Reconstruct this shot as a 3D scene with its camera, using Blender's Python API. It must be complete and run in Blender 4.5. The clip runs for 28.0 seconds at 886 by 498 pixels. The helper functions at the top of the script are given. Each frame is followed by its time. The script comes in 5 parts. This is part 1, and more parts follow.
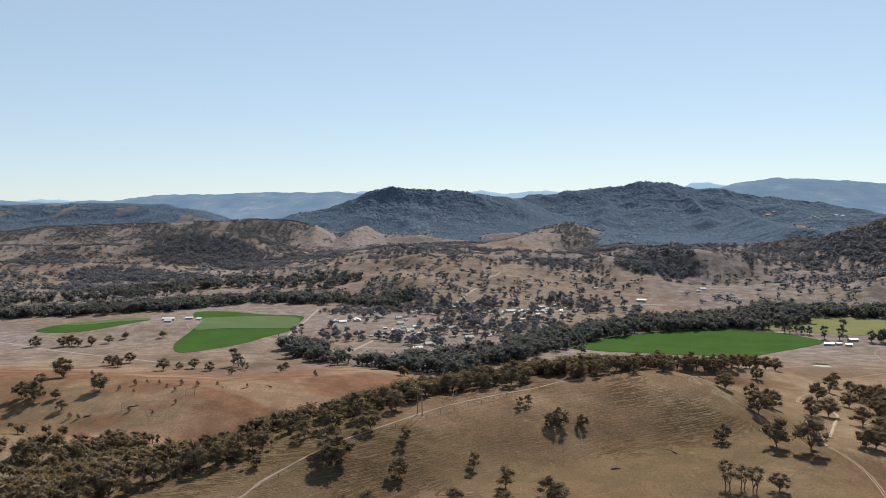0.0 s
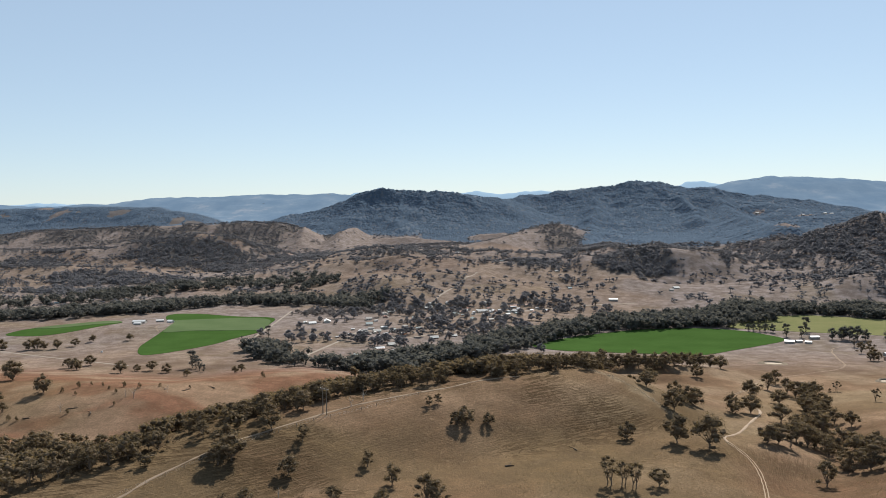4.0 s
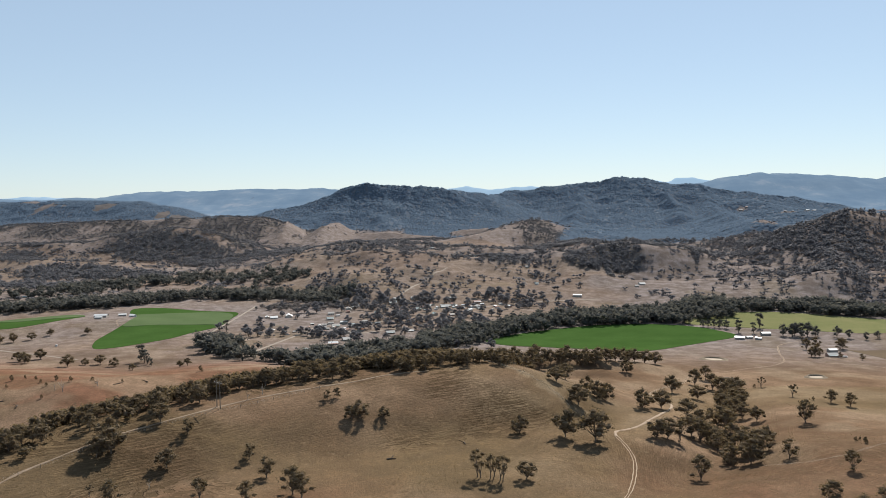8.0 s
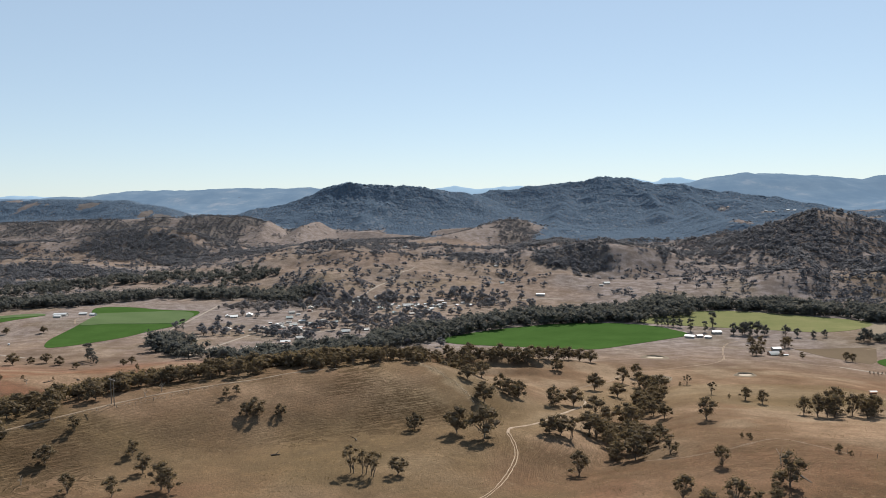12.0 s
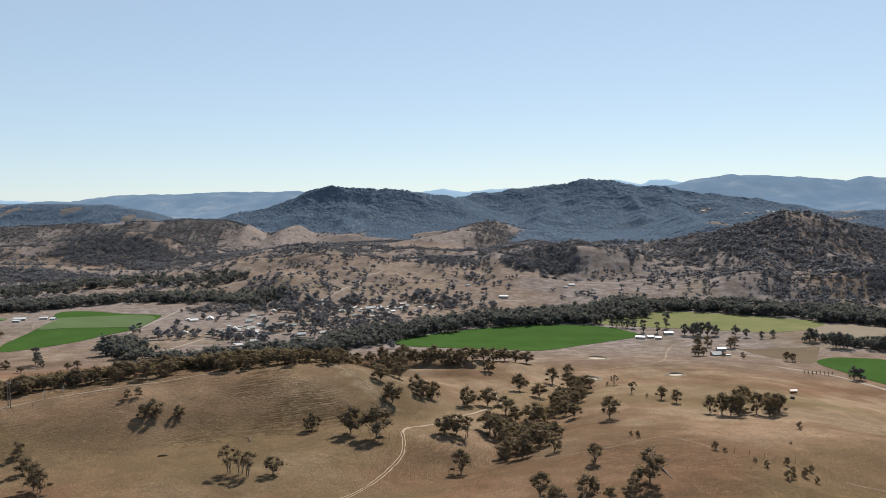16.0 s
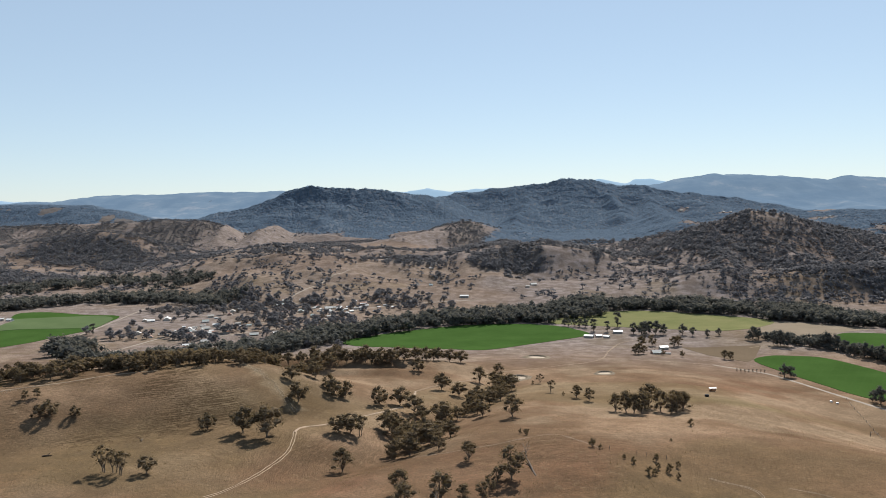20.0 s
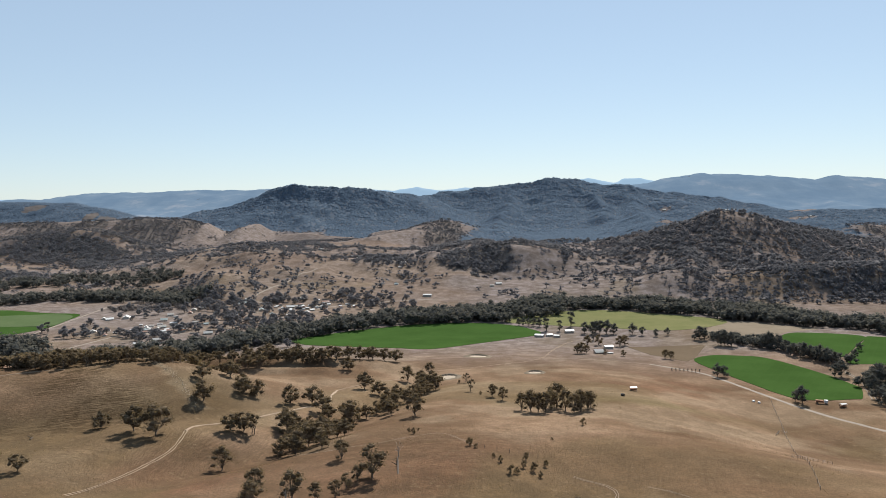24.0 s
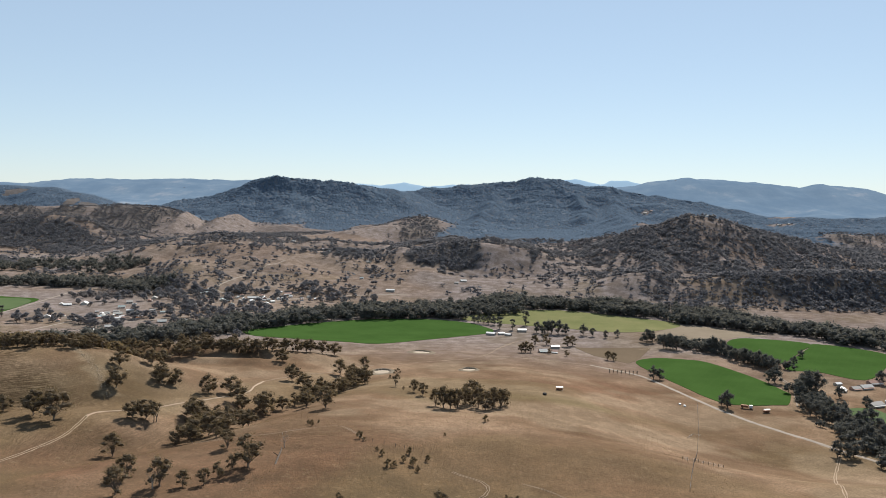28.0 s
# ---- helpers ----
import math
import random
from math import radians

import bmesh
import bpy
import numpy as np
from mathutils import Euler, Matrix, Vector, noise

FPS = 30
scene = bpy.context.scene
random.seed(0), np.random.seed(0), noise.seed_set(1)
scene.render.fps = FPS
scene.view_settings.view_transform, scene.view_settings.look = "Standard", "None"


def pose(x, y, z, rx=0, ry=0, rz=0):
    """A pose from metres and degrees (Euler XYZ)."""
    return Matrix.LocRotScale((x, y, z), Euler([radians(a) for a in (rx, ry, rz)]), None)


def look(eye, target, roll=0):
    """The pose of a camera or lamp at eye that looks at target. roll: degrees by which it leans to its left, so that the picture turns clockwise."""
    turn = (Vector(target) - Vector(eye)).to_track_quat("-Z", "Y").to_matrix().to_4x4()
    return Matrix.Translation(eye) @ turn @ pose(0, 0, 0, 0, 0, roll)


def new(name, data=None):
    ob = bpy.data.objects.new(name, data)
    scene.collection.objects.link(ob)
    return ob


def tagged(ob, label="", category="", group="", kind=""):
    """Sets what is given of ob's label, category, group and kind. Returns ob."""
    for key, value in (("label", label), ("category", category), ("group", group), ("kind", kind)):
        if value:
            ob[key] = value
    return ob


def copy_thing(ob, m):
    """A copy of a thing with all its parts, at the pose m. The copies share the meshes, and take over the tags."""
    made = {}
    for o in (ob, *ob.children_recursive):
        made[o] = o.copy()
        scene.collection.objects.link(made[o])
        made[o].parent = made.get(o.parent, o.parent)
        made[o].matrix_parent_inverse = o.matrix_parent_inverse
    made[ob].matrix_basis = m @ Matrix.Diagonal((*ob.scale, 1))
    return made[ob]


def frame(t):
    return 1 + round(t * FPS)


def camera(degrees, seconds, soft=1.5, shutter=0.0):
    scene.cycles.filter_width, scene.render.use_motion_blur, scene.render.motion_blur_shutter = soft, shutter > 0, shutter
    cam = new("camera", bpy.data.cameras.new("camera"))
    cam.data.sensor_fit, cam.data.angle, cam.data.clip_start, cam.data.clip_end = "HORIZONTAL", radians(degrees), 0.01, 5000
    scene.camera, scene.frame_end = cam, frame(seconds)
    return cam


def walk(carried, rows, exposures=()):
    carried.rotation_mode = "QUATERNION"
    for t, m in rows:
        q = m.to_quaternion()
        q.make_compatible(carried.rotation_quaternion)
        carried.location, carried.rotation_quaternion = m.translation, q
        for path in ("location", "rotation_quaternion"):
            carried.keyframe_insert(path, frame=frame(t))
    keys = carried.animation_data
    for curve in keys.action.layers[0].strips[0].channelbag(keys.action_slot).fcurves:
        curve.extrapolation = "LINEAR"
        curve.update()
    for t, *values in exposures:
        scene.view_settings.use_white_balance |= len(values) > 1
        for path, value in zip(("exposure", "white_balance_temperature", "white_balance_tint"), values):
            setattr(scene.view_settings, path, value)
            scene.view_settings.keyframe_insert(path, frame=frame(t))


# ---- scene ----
cam = camera(59.72, 28.0, soft=0.75)
PATH = [
    (0, (1.42, -0.50, 127.47), (-8.94, 98.74, 120.90), -0.61),
    (0.5, (4.91, -0.53, 127.42), (-5.62, 98.71, 121.07), -0.88),
    (1, (9.05, -0.54, 127.39), (-1.63, 98.69, 121.16), -1.06),
    (1.5, (13.16, -0.53, 127.36), (2.44, 98.70, 121.18), -1.13),
    (2, (17.43, -0.51, 127.33), (6.73, 98.73, 121.17), -1.12),
    (2.5, (21.83, -0.47, 127.30), (11.20, 98.77, 121.10), -1.14),
    (3, (26.36, -0.42, 127.28), (15.77, 98.82, 120.96), -1.12),
    (3.5, (30.91, -0.38, 127.26), (20.35, 98.85, 120.86), -1.08),
    (5.5, (49.06, -0.28, 127.30), (38.69, 98.96, 120.61), -1.01),
    (6, (53.60, -0.26, 127.33), (43.26, 98.97, 120.54), -0.96),
    (6.5, (58.18, -0.22, 127.34), (47.96, 99.02, 120.47), -0.93),
    (7, (62.75, -0.18, 127.34), (52.60, 99.06, 120.40), -0.95),
    (7.5, (67.28, -0.07, 127.30), (57.18, 99.17, 120.28), -0.86),
    (8, (71.77, 0.03, 127.26), (61.78, 99.28, 120.16), -0.82),
    (8.5, (76.26, 0.17, 127.16), (66.37, 99.42, 120.03), -0.81),
    (9, (80.77, 0.31, 127.07), (70.95, 99.57, 119.88), -0.79),
    (9.5, (85.30, 0.44, 126.96), (75.59, 99.70, 119.76), -0.74),
    (10, (89.80, 0.56, 126.85), (80.21, 99.84, 119.62), -0.74),
    (10.5, (94.27, 0.61, 126.76), (84.69, 99.89, 119.51), -0.75),
    (11, (98.73, 0.67, 126.67), (89.27, 99.96, 119.44), -0.71),
    (11.5, (103.23, 0.64, 126.63), (93.92, 99.95, 119.44), -0.72),
    (12, (107.76, 0.61, 126.59), (98.54, 99.93, 119.42), -0.74),
    (12.5, (112.31, 0.54, 126.56), (103.21, 99.87, 119.43), -0.75),
    (14.5, (130.52, 0.21, 126.36), (121.73, 99.58, 119.39), -0.83),
    (15, (135.06, 0.12, 126.27), (126.38, 99.50, 119.33), -0.85),
    (15.5, (139.61, 0.04, 126.19), (131.04, 99.43, 119.30), -0.91),
    (16, (144.13, -0.04, 126.10), (135.68, 99.37, 119.29), -0.98),
    (16.5, (148.64, -0.11, 126.03), (140.30, 99.32, 119.26), -0.98),
    (17, (153.14, -0.17, 125.97), (144.92, 99.26, 119.18), -1.00),
    (17.5, (157.67, -0.20, 125.94), (149.60, 99.25, 119.14), -1.04),
    (18, (162.24, -0.22, 125.90), (154.31, 99.23, 119.11), -1.08),
    (18.5, (166.83, -0.20, 125.90), (159.08, 99.27, 119.09), -1.05),
    (19, (171.38, -0.18, 125.89), (163.75, 99.30, 119.08), -1.07),
    (19.5, (175.92, -0.14, 125.93), (168.48, 99.34, 119.06), -1.08),
    (20, (180.51, -0.11, 125.97), (173.20, 99.39, 119.09), -1.09),
    (20.5, (185.24, -0.07, 126.05), (178.03, 99.43, 119.15), -1.07),
    (21, (190.13, -0.03, 126.13), (183.08, 99.48, 119.18), -1.01),
    (21.5, (195.02, 0.01, 126.20), (188.05, 99.52, 119.24), -1.00),
    (23.5, (214.26, 0.23, 126.19), (207.48, 99.75, 119.10), -0.94),
    (24, (219.11, 0.28, 126.11), (212.38, 99.80, 119.04), -0.92),
    (24.5, (223.97, 0.33, 126.02), (217.27, 99.85, 118.93), -0.95),
    (25, (228.83, 0.37, 125.93), (222.14, 99.89, 118.82), -0.94),
    (25.5, (233.67, 0.38, 125.89), (227.03, 99.90, 118.78), -0.92),
    (26, (238.36, 0.38, 125.84), (231.79, 99.91, 118.72), -0.93),
    (26.5, (242.69, 0.34, 125.85), (236.16, 99.87, 118.70), -0.97),
    (27, (246.66, 0.27, 125.88), (240.52, 99.82, 118.71), -0.23),
    (27.5, (249.63, 0.18, 125.93), (243.86, 99.75, 118.62), 0.48),
    (28, (250.85, 0.06, 125.98), (245.32, 99.62, 118.47), 0.92),
]
walk(cam, [(t, look(eye, target, roll)) for t, eye, target, roll in PATH])

# ---- light ----
SUN_UP, SUN_TURN = radians(39), radians(15)
world = bpy.data.worlds.new("sky")
scene.world = world
world.use_nodes = True
sky = world.node_tree.nodes.new("ShaderNodeTexSky")
sky.sky_type, sky.sun_disc = "NISHITA", False
sky.sun_elevation, sky.sun_rotation = SUN_UP, SUN_TURN
sky.altitude = 2000
sky.air_density, sky.dust_density, sky.ozone_density = 1.0, 0.12, 1.1
world.node_tree.nodes["Background"].inputs["Strength"].default_value = 0.10
# a hazy dry-season sky: paler and more even than clear air
scale = world.node_tree.nodes.new("ShaderNodeVectorMath")
scale.operation = "MULTIPLY"
scale.inputs[1].default_value = (0.14, 0.14, 0.14)
haze = world.node_tree.nodes.new("ShaderNodeGamma")
haze.inputs["Gamma"].default_value = 0.56
tint = world.node_tree.nodes.new("ShaderNodeVectorMath")
tint.operation = "MULTIPLY"
tint.inputs[1].default_value = (4.36, 4.88, 5.32)
world.node_tree.links.new(sky.outputs["Color"], scale.inputs[0])
world.node_tree.links.new(scale.outputs[0], haze.inputs["Color"])
world.node_tree.links.new(haze.outputs[0], tint.inputs[0])
veil = world.node_tree.nodes.new("ShaderNodeMix")
veil.data_type = "RGBA"
veil.inputs[0].default_value, veil.inputs[7].default_value = 0.22, (4.05, 4.75, 5.35, 1)
world.node_tree.links.new(tint.outputs[0], veil.inputs[6])
world.node_tree.links.new(veil.outputs[2], world.node_tree.nodes["Background"].inputs["Color"])
sun = new("sun", bpy.data.lights.new("sun", "SUN"))
sun.data.energy, sun.data.angle, sun.data.color = 5.7, radians(0.53), (1.0, 0.955, 0.89)
sun_way = Vector((math.sin(SUN_TURN) * math.cos(SUN_UP), math.cos(SUN_TURN) * math.cos(SUN_UP), math.sin(SUN_UP)))
sun.matrix_world = look(sun_way * 500, (0, 0, 0))
scene.view_settings.exposure = 0.6


# ---- materials ----
def material(name, rough=0.9, metal=0.0, spec=0.25):
    m = bpy.data.materials.new(name)
    m.use_nodes = True
    b = m.node_tree.nodes["Principled BSDF"]
    b.inputs["Roughness"].default_value, b.inputs["Metallic"].default_value = rough, metal
    b.inputs["Specular IOR Level"].default_value = spec
    return m, m.node_tree.nodes, m.node_tree.links, b


def noise_node(nodes, links, scale, detail=6, rough=0.6, vector=None):
    if vector is None:
        vector = nodes.new("ShaderNodeTexCoord").outputs["Object"]
    n = nodes.new("ShaderNodeTexNoise")
    n.inputs["Scale"].default_value, n.inputs["Detail"].default_value, n.inputs["Roughness"].default_value = scale, detail, rough
    links.new(vector, n.inputs["Vector"])
    return n.outputs["Fac"]


def ramp(nodes, links, value, stops):
    r = nodes.new("ShaderNodeValToRGB")
    e = r.color_ramp.elements
    while len(e) < len(stops):
        e.new(0.5)
    for k, (at, colour) in zip(e, stops):
        k.position, k.color = at, (*colour, 1)
    links.new(value, r.inputs["Fac"])
    return r.outputs["Color"]


def mix(nodes, links, fac, a, b, blend="MIX"):
    m = nodes.new("ShaderNodeMix")
    m.data_type, m.blend_type = "RGBA", blend
    for socket, v in ((m.inputs[0], fac), (m.inputs[6], a), (m.inputs[7], b)):
        if isinstance(v, (int, float)):
            socket.default_value = v
        elif isinstance(v, tuple):
            socket.default_value = (*v, 1)
        else:
            links.new(v, socket)
    return m.outputs[2]


def bump(nodes, links, b, value, strength, distance):
    n = nodes.new("ShaderNodeBump")
    n.inputs["Strength"].default_value, n.inputs["Distance"].default_value = strength, distance
    links.new(value, n.inputs["Height"])
    links.new(n.outputs["Normal"], b.inputs["Normal"])


def attribute(nodes, name):
    a = nodes.new("ShaderNodeAttribute")
    a.attribute_name = name
    return a.outputs["Fac"]


def plain(name, colour, rough=0.8, metal=0.0, vary=0.25, scale=0.6):
    """A painted, metal or timber surface with stains at two scales."""
    m, nodes, links, b = material(name, rough, metal)
    dark = tuple(c * (1 - vary) for c in colour)
    lite = tuple(min(1, c * (1 + vary * 0.6)) for c in colour)
    c = ramp(nodes, links, noise_node(nodes, links, scale), [(0.3, dark), (0.7, lite)])
    c = mix(nodes, links, ramp(nodes, links, noise_node(nodes, links, scale * 9, 3), [(0.35, (0, 0, 0)), (0.75, (0.3, 0.3, 0.3))]), c, dark)
    links.new(c, b.inputs["Base Color"])
    return m


def foliage(name, dark, mid, lite, rough=0.7, through_light=0.45, shine=(1.0, 0.92, 0.62)):
    """Leaves whose tint changes from tree to tree and from clump to clump."""
    m, nodes, links, b = material(name, rough, 0, 0.0)
    info, geo = nodes.new("ShaderNodeObjectInfo"), nodes.new("ShaderNodeNewGeometry")
    add = nodes.new("ShaderNodeMath")
    add.operation = "WRAP"
    add.inputs[1].default_value, add.inputs[2].default_value = 1.0, 0.0
    both = nodes.new("ShaderNodeMath")
    links.new(info.outputs["Random"], both.inputs[0])
    links.new(geo.outputs["Random Per Island"], both.inputs[1])
    links.new(both.outputs[0], add.inputs[0])
    c = ramp(nodes, links, add.outputs[0], [(0.0, dark), (0.5, mid), (1.0, lite)])
    wide = noise_node(nodes, links, 0.02, 3, 0.5, nodes.new("ShaderNodeNewGeometry").outputs["Position"])
    c = mix(nodes, links, ramp(nodes, links, wide, [(0.35, (0, 0, 0)), (0.7, (0.55, 0.55, 0.55))]), c, mid)
    links.new(c, b.inputs["Base Color"])
    # sunlight shines through the leaves
    thin, both_ways = nodes.new("ShaderNodeBsdfTranslucent"), nodes.new("ShaderNodeMixShader")
    links.new(mix(nodes, links, 1.0, c, shine, "MULTIPLY"), thin.inputs["Color"])
    both_ways.inputs[0].default_value = through_light
    links.new(b.outputs[0], both_ways.inputs[1])
    links.new(thin.outputs[0], both_ways.inputs[2])
    links.new(both_ways.outputs[0], nodes["Material Output"].inputs["Surface"])
    return m


def make_ground():
    m, nodes, links, b = material("dry_pasture", 0.95, 0, 0.0)
    here = nodes.new("ShaderNodeTexCoord").outputs["Object"]
    wide = noise_node(nodes, links, 0.017, 6, 0.62, here)
    mid = noise_node(nodes, links, 0.09, 6, 0.65, here)
    fine = noise_node(nodes, links, 1.3, 5, 0.7, here)
    c = ramp(nodes, links, wide, [(0.34, (0.088, 0.052, 0.031)), (0.5, (0.164, 0.104, 0.066)), (0.64, (0.262, 0.178, 0.118))])
    red = ramp(nodes, links, mid, [(0.3, (0.126, 0.058, 0.036)), (0.7, (0.195, 0.100, 0.064))])
    c = mix(nodes, links, attribute(nodes, "red_soil"), c, red)
    c = mix(nodes, links, attribute(nodes, "pale_grass"), c, (0.285, 0.215, 0.148))
    # soil greyed and paled to stand in for haze over distant ground
    c = mix(nodes, links, attribute(nodes, "hazed_soil"), c, ramp(nodes, links, mid, [(0.35, (0.154, 0.129, 0.122)), (0.65, (0.242, 0.208, 0.199))]))
    c = mix(nodes, links, attribute(nodes, "brown_turf_vignette"), c, ramp(nodes, links, mid, [(0.35, (0.074, 0.045, 0.026)), (0.65, (0.120, 0.074, 0.042))]))
    c = mix(nodes, links, attribute(nodes, "green_tinge"), c, (0.150, 0.118, 0.062))
    c = mix(nodes, links, attribute(nodes, "litter"), c, (0.138, 0.126, 0.122))
    # forest floor in gum blue-green, lightened and blued to paint in mountain haze
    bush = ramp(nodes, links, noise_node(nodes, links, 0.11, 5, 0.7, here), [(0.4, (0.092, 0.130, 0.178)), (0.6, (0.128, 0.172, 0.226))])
    c = mix(nodes, links, attribute(nodes, "hazed_forest"), c, bush)
    c = mix(nodes, links, ramp(nodes, links, mid, [(0.42, (0.55, 0.55, 0.55)), (0.62, (0, 0, 0))]), c,
            mix(nodes, links, 0.6, c, (0.085, 0.060, 0.038)))
    c = mix(nodes, links, ramp(nodes, links, fine, [(0.42, (0.75, 0.75, 0.75)), (0.58, (0, 0, 0))]), c, mix(nodes, links, 0.55, c, (0.060, 0.046, 0.030)))
    # sheep terracettes run level round the steep near slopes
    bend = nodes.new("ShaderNodeVectorMath")
    bend.operation = "MULTIPLY"
    bend.inputs[1].default_value = (0.02, 0.02, 1.0)
    links.new(here, bend.inputs[0])
    terr = nodes.new("ShaderNodeTexWave")
    terr.bands_direction = "Z"
    terr.inputs["Scale"].default_value, terr.inputs["Distortion"].default_value = 0.62, 9.0
    terr.inputs["Detail"].default_value, terr.inputs["Detail Scale"].default_value = 4, 14
    links.new(bend.outputs[0], terr.inputs["Vector"])
    mask = nodes.new("ShaderNodeMath")
    mask.operation = "MULTIPLY"
    links.new(attribute(nodes, "terrace"), mask.inputs[0])
    links.new(ramp(nodes, links, terr.outputs["Fac"], [(0.2, (0.8, 0.8, 0.8)), (0.6, (0, 0, 0))]), mask.inputs[1])
    c = mix(nodes, links, mask.outputs[0], c, (0.070, 0.048, 0.028))
    # tufts and clods
    spots = noise_node(nodes, links, 0.35, 4, 0.75, here)
    c = mix(nodes, links, ramp(nodes, links, spots, [(0.58, (0, 0, 0)), (0.68, (0.45, 0.45, 0.45))]), c, (0.072, 0.050, 0.030))
    c = mix(nodes, links, ramp(nodes, links, spots, [(0.30, (0.32, 0.32, 0.32)), (0.42, (0, 0, 0))]), c, (0.24, 0.175, 0.112))
    links.new(c, b.inputs["Base Color"])
    rise = nodes.new("ShaderNodeMath")
    rise.operation = "MULTIPLY_ADD"
    rise.inputs[1].default_value = -1.2
    links.new(mask.outputs[0], rise.inputs[0])
    links.new(fine, rise.inputs[2])
    bump(nodes, links, b, rise.outputs[0], 0.8, 0.35)
    return m


def make_crop(name, dark, lite, line, turn):
    """A sown field with faint drill lines and patchy growth."""
    m, nodes, links, b = material(name, 0.85, 0, 0.0)
    here = nodes.new("ShaderNodeTexCoord").outputs["Object"]
    c = ramp(nodes, links, noise_node(nodes, links, 0.03, 6, 0.6, here), [(0.3, dark), (0.7, lite)])
    spin = nodes.new("ShaderNodeMapping")
    spin.inputs["Rotation"].default_value = (0, 0, turn)
    links.new(here, spin.inputs["Vector"])
    w = nodes.new("ShaderNodeTexWave")
    w.inputs["Scale"].default_value, w.inputs["Distortion"].default_value, w.inputs["Detail"].default_value = 0.06, 1.5, 2
    links.new(spin.outputs["Vector"], w.inputs["Vector"])
    c = mix(nodes, links, ramp(nodes, links, w.outputs["Fac"], [(0.0, (0.12, 0.12, 0.12)), (0.16, (0, 0, 0))]), c, line)
    c = mix(nodes, links, ramp(nodes, links, noise_node(nodes, links, 0.5, 4, 0.7, here), [(0.4, (0.3, 0.3, 0.3)), (0.6, (0, 0, 0))]), c, dark)
    links.new(c, b.inputs["Base Color"])
    bump(nodes, links, b, noise_node(nodes, links, 2.5, 4, 0.7, here), 0.6, 0.2)
    return m


def make_distance():
    """The far ranges; blue base colour and emission stand in for the haze before them."""
    m, nodes, links, b = material("haze_glow_distance", 1.0, 0, 0.0)
    here = nodes.new("ShaderNodeTexCoord").outputs["Object"]
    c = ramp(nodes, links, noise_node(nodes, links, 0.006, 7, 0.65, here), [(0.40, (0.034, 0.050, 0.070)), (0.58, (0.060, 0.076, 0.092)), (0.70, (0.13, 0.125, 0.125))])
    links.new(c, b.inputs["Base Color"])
    # haze painted as emission, paler on the farther peaks
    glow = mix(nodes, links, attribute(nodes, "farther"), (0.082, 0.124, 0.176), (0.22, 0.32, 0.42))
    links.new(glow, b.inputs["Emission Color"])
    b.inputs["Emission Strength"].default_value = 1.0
    return m


GROUND = make_ground()
DISTANCE = make_distance()
CROP = make_crop("lucerne_crop", (0.030, 0.060, 0.015), (0.042, 0.080, 0.021), (0.050, 0.080, 0.028), 0.5)
CROP_PALE = make_crop("young_crop", (0.062, 0.090, 0.040), (0.084, 0.112, 0.054), (0.09, 0.110, 0.055), 0.2)
CROP_YELLOW = make_crop("cut_pasture", (0.104, 0.112, 0.048), (0.158, 0.148, 0.072), (0.080, 0.100, 0.04), 1.2)
STUBBLE = make_crop("fallow_soil", (0.150, 0.122, 0.090), (0.198, 0.162, 0.122), (0.21, 0.175, 0.135), 0.9)
TILLED = make_crop("tilled_soil", (0.100, 0.076, 0.052), (0.130, 0.098, 0.068), (0.09, 0.07, 0.05), 0.3)
LEAF = foliage("gum_leaves", (0.098, 0.077, 0.053), (0.152, 0.118, 0.080), (0.210, 0.162, 0.110))
LEAF_DARK = foliage("river_leaves", (0.070, 0.074, 0.070), (0.104, 0.106, 0.098), (0.152, 0.145, 0.130), shine=(1.0, 0.95, 0.82))
# hill leaves lifted towards blue-grey; the colour carries the mid-distance haze
LEAF_WOOD = foliage("hazed_hill_leaves", (0.118, 0.123, 0.138), (0.160, 0.160, 0.172), (0.216, 0.206, 0.206), through_light=0.55, shine=(0.98, 0.96, 0.92))
# bluish gum leaves, made paler and bluer than life to imitate haze
LEAF_HAZED = foliage("hazed_gum_leaves", (0.124, 0.172, 0.232), (0.150, 0.202, 0.264), (0.176, 0.228, 0.288), through_light=0.55, shine=(0.9, 0.97, 1.0))
LEAF_GREY = foliage("grey_twigs", (0.165, 0.150, 0.145), (0.205, 0.188, 0.180), (0.255, 0.235, 0.222), shine=(1.0, 0.95, 0.9))
BARK = plain("gum_bark", (0.16, 0.125, 0.095), 0.9, 0, 0.4, 1.5)
TRACK = plain("track_dust", (0.265, 0.193, 0.130), 0.95, 0, 0.22, 0.25)
PAD = plain("trodden_soil", (0.200, 0.146, 0.100), 0.95, 0, 0.2, 0.3)
GRAVEL = plain("gravel_road", (0.21, 0.172, 0.135), 0.95, 0, 0.2, 0.2)

# ---- lie of the land (metres, z above the flood plain) ----
LATTICE = np.random.RandomState(7).rand(256, 256)


def value_noise(x, y, scale, seed=0):
    u, v = x / scale + 17.3 * seed, y / scale + 9.1 * seed
    i, j = np.floor(u).astype(int), np.floor(v).astype(int)
    f, g = u - i, v - j
    f, g = f * f * (3 - 2 * f), g * g * (3 - 2 * g)
    a, b = LATTICE[i & 255, j & 255], LATTICE[(i + 1) & 255, j & 255]
    c, d = LATTICE[i & 255, (j + 1) & 255], LATTICE[(i + 1) & 255, (j + 1) & 255]
    return (a + (b - a) * f) * (1 - g) + (c + (d - c) * f) * g


def fbm(x, y, scale, octaves=4, seed=0):
    total, amp, norm = 0.0, 1.0, 0.0
    for n in range(octaves):
        total = total + amp * value_noise(x, y, scale / 2**n, seed + n)
        norm, amp = norm + amp, amp * 0.5
    return total / norm


